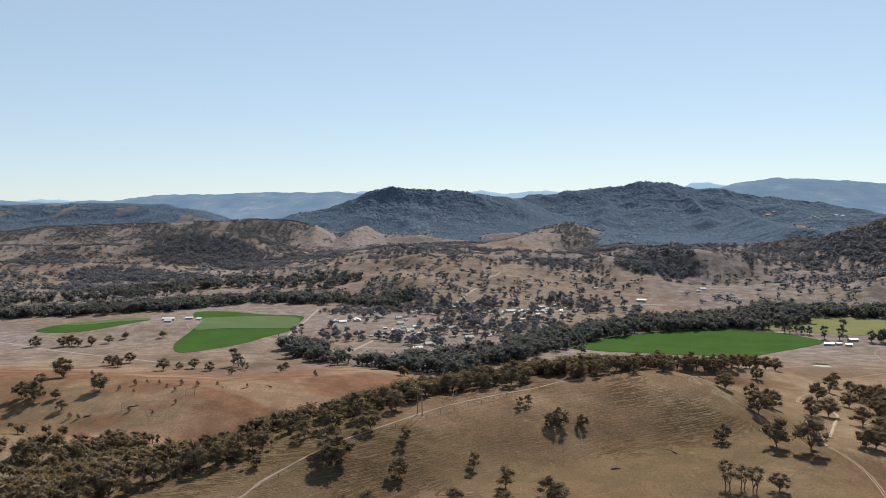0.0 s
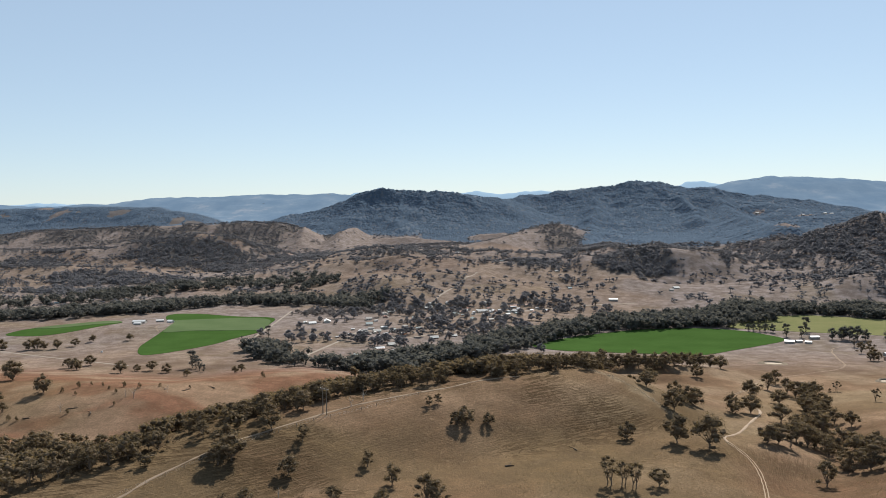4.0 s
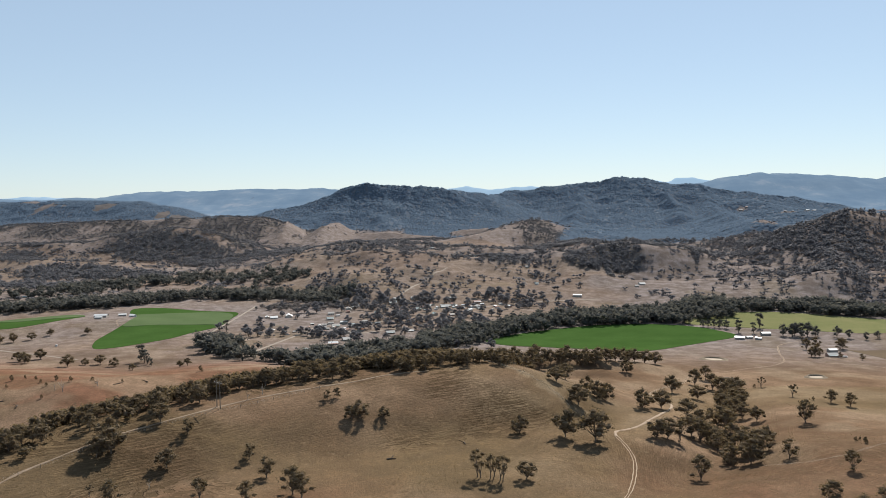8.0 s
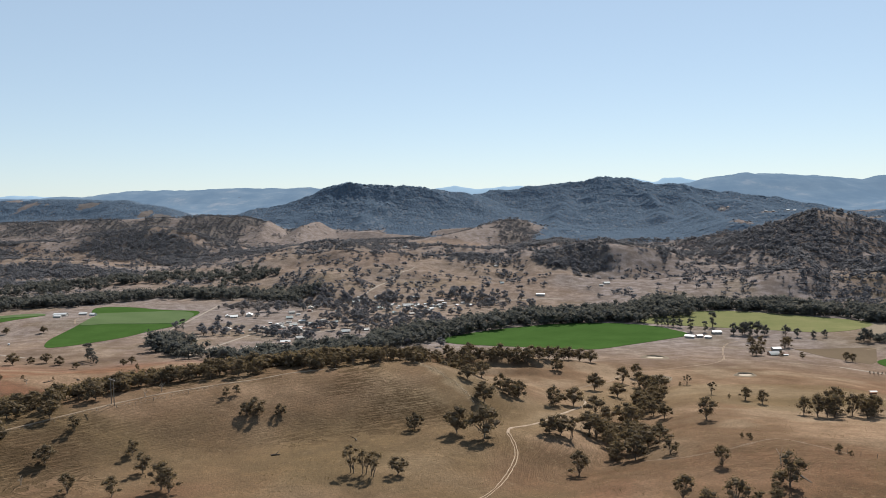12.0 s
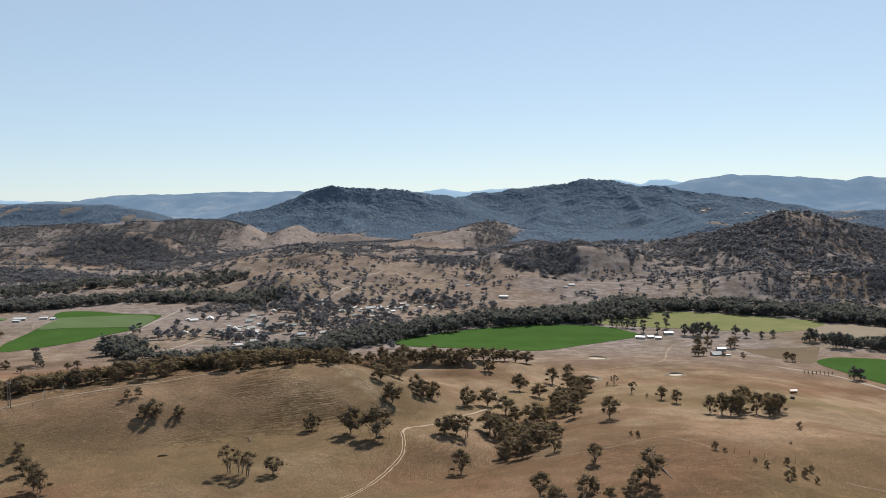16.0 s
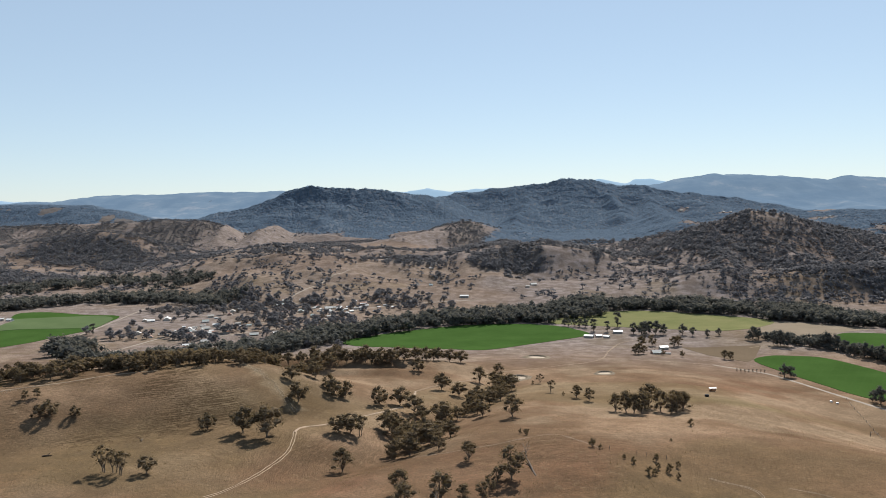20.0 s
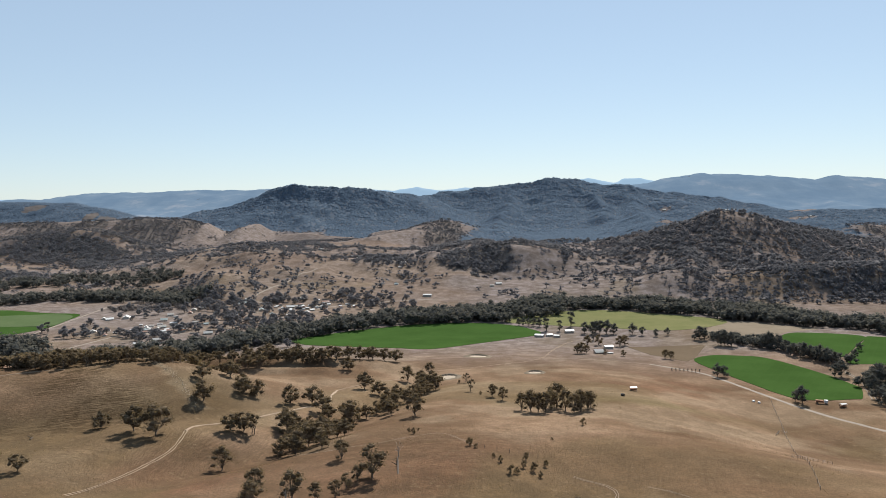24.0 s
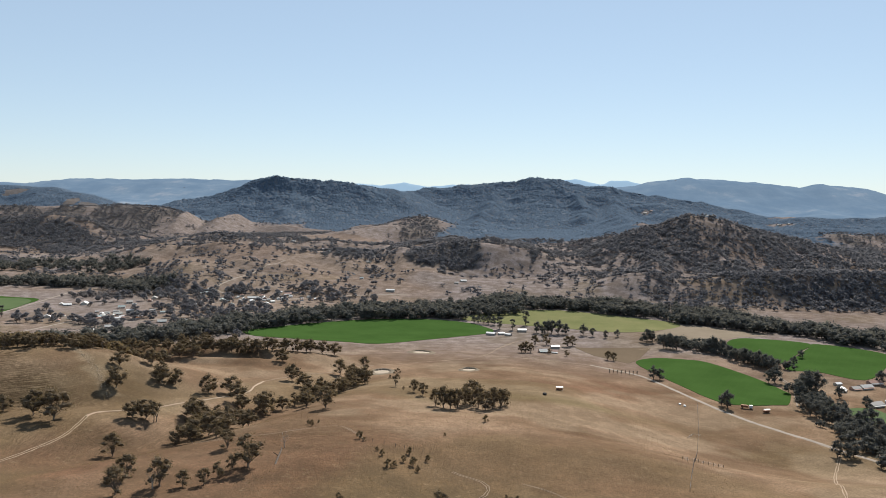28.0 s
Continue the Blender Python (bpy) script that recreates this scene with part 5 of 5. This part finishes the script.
ROOF = pick_paint("ribbed_steel_roof", [(0, (0.66, 0.66, 0.64)), (0.3, (0.34, 0.34, 0.33)), (0.55, (0.25, 0.13, 0.095)), (0.7, (0.32, 0.30, 0.275)), (0.86, (0.24, 0.30, 0.30))], 0.75)
SHED_ROOF = plain("white_steel_roof", (0.50, 0.50, 0.485), 0.45, 0, 0.1, 0.3)
WALL = pick_paint("weatherboard_paint", [(0, (0.50, 0.46, 0.40)), (0.35, (0.42, 0.37, 0.30)), (0.6, (0.32, 0.20, 0.15)), (0.8, (0.55, 0.54, 0.51))], 0.7)
GLASS, _, _, glass_bsdf = material("window_glass", 0.08)
glass_bsdf.inputs["Base Color"].default_value = (0.03, 0.035, 0.04, 1)
FRAME = plain("white_frame", (0.7, 0.7, 0.67), 0.6, 0, 0.1)
SHED_WALL = plain("zinc_shed_wall", (0.30, 0.28, 0.25), 0.6, 0, 0.25, 0.5)
# near-black for the painted bay shade, tyres and the poly tank
DARK = plain("bay_shade_and_black", (0.03, 0.028, 0.025), 0.9)
TIMBER = plain("grey_timber", (0.20, 0.165, 0.13), 0.9, 0, 0.35, 2)
RUST = plain("rusty_iron", (0.25, 0.115, 0.06), 0.8, 0.2, 0.35, 1)


def make_house(seed, w, d, h, veranda=True, chimney=True):
    rng = random.Random(seed)
    house = new("house")
    rise = d * 0.24
    part("wall", prism([(-d / 2, -0.8), (d / 2, -0.8), (d / 2, h), (0, h + rise), (-d / 2, h)], -w / 2, w / 2), WALL, house)
    o, e = 0.45, 0.16
    slope = rise / (d / 2)
    part("roof", prism([(-d / 2 - o, h - slope * o + 0.05), (0, h + rise + 0.05), (d / 2 + o, h - slope * o + 0.05), (d / 2 + o, h - slope * o + 0.05 + e), (0, h + rise + 0.07 + e), (-d / 2 - o, h - slope * o + 0.05 + e)],
                       -w / 2 - o, w / 2 + o), ROOF, house)
    for side in (-1, 1):
        for k in range(3):
            x = (k - 1) * w / 3.2
            if side < 0 and k == 1:
                door = part("door", box(x - 0.45, x + 0.45, -d / 2 - 0.05, -d / 2 + 0.05, 0, 2.05), TIMBER, house, "timber door")
                continue
            win = part("window", box(x - 0.75, x + 0.75, side * d / 2 - 0.05, side * d / 2 + 0.05, 0.85, 2.15), FRAME, house, "white framed window")
            part("pane", box(x - 0.65, x + 0.65, side * d / 2 - 0.06, side * d / 2 + 0.06, 0.95, 2.05), GLASS, win)
    if veranda:
        part("veranda_roof", prism([(-d / 2 - 2.4, h - 0.75), (-d / 2 - 0.1, h - 0.25), (-d / 2 - 0.1, h - 0.17), (-d / 2 - 2.4, h - 0.65)], -w / 2, w / 2), ROOF, house)
        for k in range(4):
            x = -w / 2 + 0.15 + k * (w - 0.3) / 3
            part("veranda_post", box(x - 0.07, x + 0.07, -d / 2 - 2.35, -d / 2 - 2.21, -0.6, h - 0.72), FRAME, house)
    if chimney:
        x = rng.uniform(-w / 4, w / 4)
        part("chimney", box(x - 0.35, x + 0.35, 0.6, 1.2, h, h + rise + 0.9, 0.03), RUST, house, "brick chimney")
    return house


def make_shed(w, d, h, bays, mat=None, open_front=True):
    shed = new("farm_shed")
    rise = d * 0.17
    walls = part("wall", prism([(-d / 2 + (0.4 if open_front else 0), -0.6), (d / 2, -0.6), (d / 2, h), (0, h + rise), (-d / 2 + (0.4 if open_front else 0), h)], -w / 2, w / 2), SHED_WALL, shed)
    part("roof", prism([(-d / 2 - 0.3, h + 0.02), (0, h + rise + 0.06), (d / 2 + 0.3, h + 0.02), (d / 2 + 0.3, h + 0.16), (0, h + rise + 0.22), (-d / 2 - 0.3, h + 0.16)], -w / 2 - 0.3, w / 2 + 0.3), mat or SHED_ROOF, shed)
    # solid dark panels on the front wall stand in for shade inside the bays
    for k in range(bays):
        x0, x1 = -w / 2 + w * k / bays + 0.2, -w / 2 + w * (k + 1) / bays - 0.2
        part("bay_opening", box(x0, x1, -d / 2 + 0.30, -d / 2 + 0.48, -0.3, h - 0.35), DARK, shed, "dark panel standing for a shaded bay")
        part("post", box(x0 - 0.28, x0 - 0.12, -d / 2 + 0.02, -d / 2 + 0.18, -0.6, h), TIMBER, shed)
    return shed


HOUSES = [make_house(1, 12, 8, 2.9), make_house(2, 14, 7.5, 2.8, True, False), make_house(3, 10, 8, 2.8, False), make_house(4, 16, 9, 3.0), make_house(5, 9, 6, 2.5, False, False)]
SHEDS = [make_shed(12, 8, 2.8, 4), make_shed(17, 9, 3.0, 5), make_shed(8, 6, 2.4, 3), make_shed(10, 7, 3.0, 3, RUST)]


def place(kind, x, y, turn, label, category, group, scale=1.0):
    m = pose(x, y, ground_z(x, y), 0, 0, turn + (180 if "shed" in kind.name else 0)) @ Matrix.Scale(scale, 4)
    return tagged(copy_thing(kind, m), label, category, group)


rng = random.Random(77)
for x, y in TOWN + TOWN_UP:
    k = rng.randrange(5)
    place(HOUSES[k], x + rng.uniform(-2, 2), y + rng.uniform(-2, 2), 25 + rng.choice((0, 90)) + rng.uniform(-6, 6), "small village house with a pale steel roof among trees", "house", "village houses", rng.uniform(0.44, 0.64))
for x, y in TOWN_MORE:
    place((HOUSES + SHEDS)[rng.choice((0, 2, 4, 4, 7))], x + rng.uniform(-4, 4), y + rng.uniform(-4, 4), 25 + rng.choice((0, 90, 180)) + rng.uniform(-8, 8),
          "small outbuilding with a weathered pale steel roof in the village", "outbuilding", "village outbuildings", rng.uniform(0.34, 0.5))
place(SHEDS[1], -96, 701, 28, "large white-roofed village hall shed with open bays", "shed", "village sheds", 0.55)
place(SHEDS[0], -104, 749, 20, "long pale steel shed in the village", "shed", "village sheds", 0.6)
place(SHEDS[3], -78, 706, 60, "rusty iron workshop shed in the village", "shed", "village sheds", 0.6)
for x, y, turn, k in ((2, 1200, 0, 3), (-6, 1216, 0, 1), (82, 1148, 10, 1), (81, 1111, 0, 0), (92, 982, 0, 2), (223, 984, 15, 3), (215, 969, 0, 2), (-78, 1301, 0, 3), (-538, 1032, 0, 3), (-572, 942, 10, 1)):
    place(HOUSES[k], x, y, turn, "lone pale-roofed farmhouse on the foothills", "house", "hillside houses", 0.48)
for x, y, turn, k in ((752, 2476, 0, 3), (772, 2486, 20, 1), (852, 2372, 10, 0), (872, 2370, 0, 2), (918, 2384, 15, 3), (936, 2380, 0, 1), (1078, 2236, 5, 3), (1110, 2246, 20, 0)):
    place(HOUSES[k], x, y, turn, "far pale-roofed farm building in a forest clearing", "house", "plateau farm buildings", 0.62)
place(SHEDS[1], 138, 912, -5, "long white steel shed at the foot of the hills", "shed", "foothill sheds", 0.6)
place(SHEDS[0], 257, 672, -18, "white gabled farm shed beside the green field", "shed", "farm sheds", 0.64)
place(SHEDS[2], 266, 676, 12, "small white farm shed in the yard", "shed", "farm sheds", 0.64)
place(SHEDS[2], 272, 670, -25, "small white farm shed with open bays", "shed", "farm sheds", 0.64)
place(SHEDS[0], 285, 694, 5, "low grey farm shed under tall trees", "shed", "farm sheds", 0.64)
place(HOUSES[0], 296, 578, 8, "white farmhouse with a veranda and garden trees", "house", "farmhouses", 0.6)
place(HOUSES[1], 303, 580, -4, "white-roofed farmhouse wing beside garden trees", "house", "farmhouses", 0.52)
place(SHEDS[2], 307, 606, 10, "cream farm outbuilding behind the farmhouse", "shed", "farmhouses", 0.8)
place(SHEDS[1], -363, 757, 8, "long white farm shed on a rise between green fields", "shed", "hilltop farm sheds", 0.75)
place(SHEDS[0], -357, 742, 6, "white farm shed with open front", "shed", "hilltop farm sheds", 0.6)
place(SHEDS[0], -352, 780, 20, "grey gabled barn behind the sheds", "shed", "hilltop farm sheds", 0.65)
place(HOUSES[2], -338, 775, -10, "small white farm cottage by the bend", "house", "hilltop farm sheds", 0.6)
for x, y, turn, k, s in ((473, 485, 60, 1, 0.9), (484, 490, 15, 0, 0.8), (492, 494, 20, 3, 0.9), (504, 507, 10, 1, 1.0), (479, 503, 20, 2, 0.7), (474, 445, 25, 3, 0.95), (486, 452, 80, 0, 0.8), (428, 343, 50, 4, 0.8)):
    place(HOUSES[k], x, y, turn, "white-roofed homestead building beside lawns and trees", "house", "homestead buildings", s * 0.6)
for spare in HOUSES + SHEDS:
    for piece in (*spare.children_recursive, spare):
        bpy.data.objects.remove(piece)
sheet("lawn", [(440, 455), (452, 462), (452, 440), (440, 436)], CROP_PALE, 0.1, "watered green lawn in the homestead garden", "lawn", 4, 0.1)
sheet("lawn", [(452, 434), (470, 438), (468, 408), (452, 405)], CROP_PALE, 0.1, "watered green lawn beside the homestead", "lawn", 4, 0.1)

# ---- tracks, dams, fences and small things ----
strip("dirt_track", [(97, 205), (102, 218), (106, 235), (108, 250), (107, 262), (105, 272)], 1.9, TRACK, "pale dusty wheel ruts over the near slope", 0.12, category="track", ruts=True)
strip("dirt_track", [(105, 271), (106, 281), (113, 292), (120, 307), (130, 330), (137, 345), (140, 356), (138, 369), (136, 392)], 1.2, TRACK, "pale dusty vehicle track winding over pasture", 0.3, category="track")
strip("dirt_track", [(136, 392), (143, 408), (152, 420), (160, 432), (170, 462), (183, 477), (212, 500), (248, 537), (262, 586), (278, 636), (300, 660)], 1.8, TRACK, "pale dusty track running down to the farm", 0.12, category="track", ruts=True)
strip("dirt_track", [(150, 553), (183, 543), (221, 543), (249, 545), (289, 535), (318, 533), (343, 528)], 1.7, TRACK, "faint straight farm track across the slope", 0.12, category="track", ruts=True)
strip("dirt_track", [(-100, 160), (-77, 188), (-70, 206), (-61, 223), (-50, 238), (-40, 250), (-31, 262), (-18, 276), (4, 295), (17, 308), (33, 318)], 1.1, PAD, "pale track along the ridge fence", 0.12, category="track")
strip("dirt_track", [(150, 254), (160, 248), (172, 252), (184, 262), (198, 272), (207, 260), (212, 249)], 1.4, PAD, "faint contour track around the slope", 0.08, category="track", ruts=True)
strip("dirt_track", [(228, 196), (243, 203), (250, 209), (253, 216), (251, 223), (242, 230)], 1.6, PAD, "curved track over red soil", 0.1, category="track", ruts=True)
strip("dirt_track", [(263, 224), (271, 217), (277, 209), (284, 198)], 1.4, PAD, "faint track over red soil", 0.1, category="track", ruts=True)
strip("dirt_track", [(360, 230), (388, 300), (402, 329), (412, 348)], 1.7, TRACK, "dusty farm lane meeting the gravel road", 0.1, category="track", ruts=True)
strip("dirt_track", [(430, 440), (440, 470), (446, 490), (449, 520), (452, 545)], 4.0, GRAVEL, "pale lane along the field's end", 0.12, category="track", ruts=True)
strip("gravel_road", [(-196, 632), (-212, 664), (-221, 712), (-224, 752), (-230, 812), (-236, 870)], 3.2, GRAVEL, "pale gravel road between the field and the river trees", 0.15)
strip("dirt_track", [(372, 606), (410, 624), (432, 628), (462, 598)], 1.8, TRACK, "pale headland track between fields", 0.12, category="track", ruts=True)
strip("dirt_track", [(-150, 560), (-130, 700), (-120, 735), (-60, 770), (-40, 860), (-70, 900), (-60, 960), (-30, 1060)], 4.0, GRAVEL, "pale village street", 0.12, category="road")
strip("dirt_track", [(-135, 720), (-90, 690), (-50, 720), (-10, 770), (20, 850), (80, 880), (160, 900)], 4.0, GRAVEL, "pale village lane", 0.12, category="road")
strip("dirt_track", [(-430, 690), (-400, 720), (-372, 748), (-350, 765), (-332, 780), (-335, 740), (-322, 715)], 1.7, TRACK, "pale farm drive on the rise", 0.12, category="track", ruts=True)


def make_dam(x, y, rx, ry, label):
    """A dry farm dam: a low earth bank round a pale clay bed."""
    V, F, n = [], [], 36
    prof = [(0.0, -0.2), (0.55, -0.1), (0.75, 0.15), (0.9, 1.0), (1.0, 1.2), (1.12, 0.9), (1.45, -0.3)]
    bed = sum(1 for r, _ in prof if r < 0.76)
    rngd = random.Random(int(x))
    wob = [1 + rngd.uniform(-0.08, 0.08) for _ in range(n)]
    for r, h in prof[1:]:
        for i in range(n):
            t = 6.2832 * i / n
            px, py = x + rx * r * wob[i] * math.cos(t), y + ry * r * wob[i] * math.sin(t)
            open_side = 0.55 + 0.45 * math.sin(t)
            V.append((px, py, ground_z(px, py) + max(h, 0.12 if r < 1.3 else h) * (open_side if h > 0.3 else 1)))
    m = len(prof) - 1
    F = [(k * n + i, k * n + (i + 1) % n, (k + 1) * n + (i + 1) % n, (k + 1) * n + i) for k in range(m - 1) for i in range(n)]
    dam = new("farm_dam")
    dam.location = (0, 0, 0)
    link_mesh("bank", V, F, STUBBLE, dam)
    link_mesh("clay_bed", [(vx, vy, vz + 0.05) for vx, vy, vz in V[:2 * n]], [tuple(range(n))] + [(i, (i + 1) % n, n + (i + 1) % n, n + i) for i in range(n)], CLAY, dam, "pale cracked clay bed")
    return tagged(dam, label, "dam", "farm dams")


CLAY = plain("dry_clay", (0.31, 0.25, 0.185), 0.95, 0, 0.15, 0.5)
make_dam(206, 549, 8, 6, "empty farm dam with a low earth bank")
make_dam(190, 452, 6.5, 6, "empty farm dam beside the gully grove")
make_dam(242, 461, 5, 5, "small round empty farm dam")


def make_fence(line, gap, label, group, wires=(0.45, 0.8, 1.1)):
    fence, pts = new("fence"), []
    for (ax, ay), (bx, by) in zip(line, line[1:]):
        n = max(1, int(math.hypot(bx - ax, by - ay) / gap))
        pts += [(ax + (bx - ax) * k / n, ay + (by - ay) * k / n) for k in range(n)]
    pts.append(line[-1])
    z = [ground_z(*p) for p in pts]
    for (x, y), h in zip(pts, z):
        part("post", box(x - 0.06, x + 0.06, y - 0.06, y + 0.06, h - 0.3, h + 1.25, 0.02), TIMBER, fence)
    for up in wires:
        V, F = [], []
        limb(V, F, [Vector((x, y, h + up)) for (x, y), h in zip(pts, z)], [0.012] * len(pts), 3)
        link_mesh("wire", V, F, STEEL, fence)
    return tagged(fence, label, "fence", group)


STEEL = plain("galvanised_wire", (0.4, 0.4, 0.4), 0.5, 0.8, 0.1)
make_fence([(373, 440), (357, 378), (342, 325), (312, 224)], 8, "post and wire fence down the slope", "fences")
make_fence([(210, 254), (215, 247), (223, 243), (232, 242)], 3, "short old post fence on red soil", "fences", ())
make_fence([(-77, 190), (-58, 223), (-36, 250), (-5, 284)], 6, "post and wire fence on the ridge", "fences")
make_fence([(322, 272), (330, 274), (338, 277)], 2, "low timber rail fence on the slope", "fences")
make_fence([(345, 352), (350, 362), (354, 363)], 2, "weathered timber stockyard rail", "fences")


def power_pole(x, y):
    pole = new("power_pole")
    V, F = [], []
    for dx in (-1.0, 1.0):
        V, F = [], []
        limb(V, F, [Vector((dx, 0, -0.5)), Vector((dx, 0, 4)), Vector((dx * 0.98, 0, 9.6))], [0.19, 0.16, 0.13], 8)
        link_mesh("pole", V, F, TIMBER, pole)
    part("crossarm", box(-2.2, 2.2, -0.1, 0.1, 8.7, 8.95, 0.02), TIMBER, pole)
    for dx in (-2.0, 0, 2.0):
        part("insulator", box(dx - 0.07, dx + 0.07, -0.07, 0.07, 8.95, 9.25, 0.03), FRAME, pole, "white insulator")
    pole.matrix_basis = pose(x, y, ground_z(x, y), 0, 0, -35)
    return tagged(pole, "twin weathered timber power pole on the ridge", "power pole")


power_pole(-34, 257)


def wheel(parent, x, y, r):
    bm = bmesh.new()
    bmesh.ops.create_cone(bm, cap_ends=True, segments=16, radius1=r, radius2=r, depth=0.25)
    bmesh.ops.rotate(bm, matrix=Matrix.Rotation(radians(90), 3, "X"), verts=bm.verts)
    bmesh.ops.translate(bm, vec=(x, y, r), verts=bm.verts)
    w = part("wheel", bm, DARK, parent)
    bm = bmesh.new()
    bmesh.ops.create_cone(bm, cap_ends=True, segments=12, radius1=r * 0.55, radius2=r * 0.5, depth=0.27)
    bmesh.ops.rotate(bm, matrix=Matrix.Rotation(radians(90), 3, "X"), verts=bm.verts)
    bmesh.ops.translate(bm, vec=(x, y, r), verts=bm.verts)
    part("rim", bm, STEEL, w)


def farm_truck(x, y, turn):
    truck = new("farm_truck")
    part("cab", prism([(-0.95, 0.6), (0.95, 0.6), (0.95, 1.5), (0.8, 2.2), (-0.8, 2.2), (-0.95, 1.5)], 1.3, 3.1), SHED_ROOF, truck, "white cab")
    part("windscreen", box(3.08, 3.14, -0.75, 0.75, 1.5, 2.1), GLASS, truck)
    part("tray", box(-3.2, 1.2, -1.05, 1.05, 0.85, 1.1, 0.03), RUST, truck, "rust-red tray")
    part("load", box(-3.0, 0.9, -0.95, 0.95, 1.1, 2.0, 0.08), RUST, truck, "rust-red crate")
    for wx in (-2.2, 2.2):
        for wy in (-0.95, 0.95):
            wheel(truck, wx, wy, 0.45)
    truck.matrix_basis = pose(x, y, ground_z(x, y), 0, 0, turn)
    return tagged(truck, "parked white farm truck with a rust-red tray", "truck")


farm_truck(398, 432, -18)


def feeder(x, y, turn, label):
    f = new("hay_feeder")
    part("roof", prism([(-1.1, 1.7), (0, 2.0), (1.1, 1.7), (1.1, 1.78), (0, 2.1), (-1.1, 1.78)], -1.9, 1.9), SHED_ROOF, f, "cream steel roof")
    part("trough", prism([(-0.8, 0.35), (0.8, 0.35), (0.95, 1.0), (-0.95, 1.0)], -1.6, 1.6), RUST, f, "rusty trough")
    for px in (-1.5, 1.5):
        for py in (-0.85, 0.85):
            part("leg", box(px - 0.06, px + 0.06, py - 0.06, py + 0.06, -0.1, 1.75), STEEL, f)
    f.matrix_basis = pose(x, y, ground_z(x, y), 0, 0, turn)
    return tagged(f, label, "feeder", "stock feeders")


feeder(292, 412, 5, "roofed cream hay feeder on bare pasture")
feeder(406, 424, 20, "roofed hay feeder beside the field")


def tank(x, y, r, h, mat, label):
    t = new("water_tank")
    bm = bmesh.new()
    bmesh.ops.create_cone(bm, cap_ends=True, segments=24, radius1=r, radius2=r, depth=h)
    bmesh.ops.translate(bm, vec=(0, 0, h / 2 - 0.05), verts=bm.verts)
    part("shell", bm, mat, t)
    bm = bmesh.new()
    bmesh.ops.create_cone(bm, cap_ends=True, segments=24, radius1=r * 1.04, radius2=r * 0.15, depth=h * 0.2)
    bmesh.ops.translate(bm, vec=(0, 0, h * 1.05), verts=bm.verts)
    part("lid", bm, mat, t)
    t.matrix_basis = pose(x, y, ground_z(x, y))
    return tagged(t, label, "water tank", "water tanks")


tank(282, 385, 1.0, 1.2, DARK, "small black poly water tank in the paddock")
tank(361, 431, 0.7, 0.8, SHED_ROOF, "low pale water trough tank by the fence")
tank(363, 428, 0.7, 0.8, SHED_ROOF, "low pale water trough tank by the fence")
tank(-326, 620, 0.9, 1.3, SHED_ROOF, "white water tank on the valley flat")


LOG_WOOD = plain("weathered_log", (0.075, 0.056, 0.042), 0.95, 0, 0.4, 2.0)


def log(x, y, length, turn, r=0.3):
    V, F = [], []
    rl = random.Random(int(x * 7 + y))
    path = bent(rl, Vector((-length / 2, 0, r * 0.7)), Vector((length / 2, 0, r * 0.6)), 4, 0.15)
    limb(V, F, path, [r, r * 0.9, r * 0.75, r * 0.6, r * 0.35], 7)
    limb(V, F, [path[2], path[2] + Vector((0.8, 1.0, 0.4)), path[2] + Vector((1.4, 1.9, 0.6))], [r * 0.5, r * 0.35, 0.05], 5)
    ob = link_mesh("fallen_log", V, F, LOG_WOOD)
    ob.matrix_basis = pose(x, y, ground_z(x, y), 0, 0, turn)
    return tagged(ob, "grey-brown fallen log lying on dry ground", "log", "fallen logs")


log(189, 227, 16, 98, 0.4)
for x, y, length, turn in ((-195, 366, 6, 30), (-182, 360, 5, 120), (-215, 358, 4, 10), (-150, 400, 6, 60), (-140, 412, 5, 140), (-160, 396, 4, 100), (30, 240, 3, 20), (52, 262, 3, 100)):
    log(x, y, length, turn)
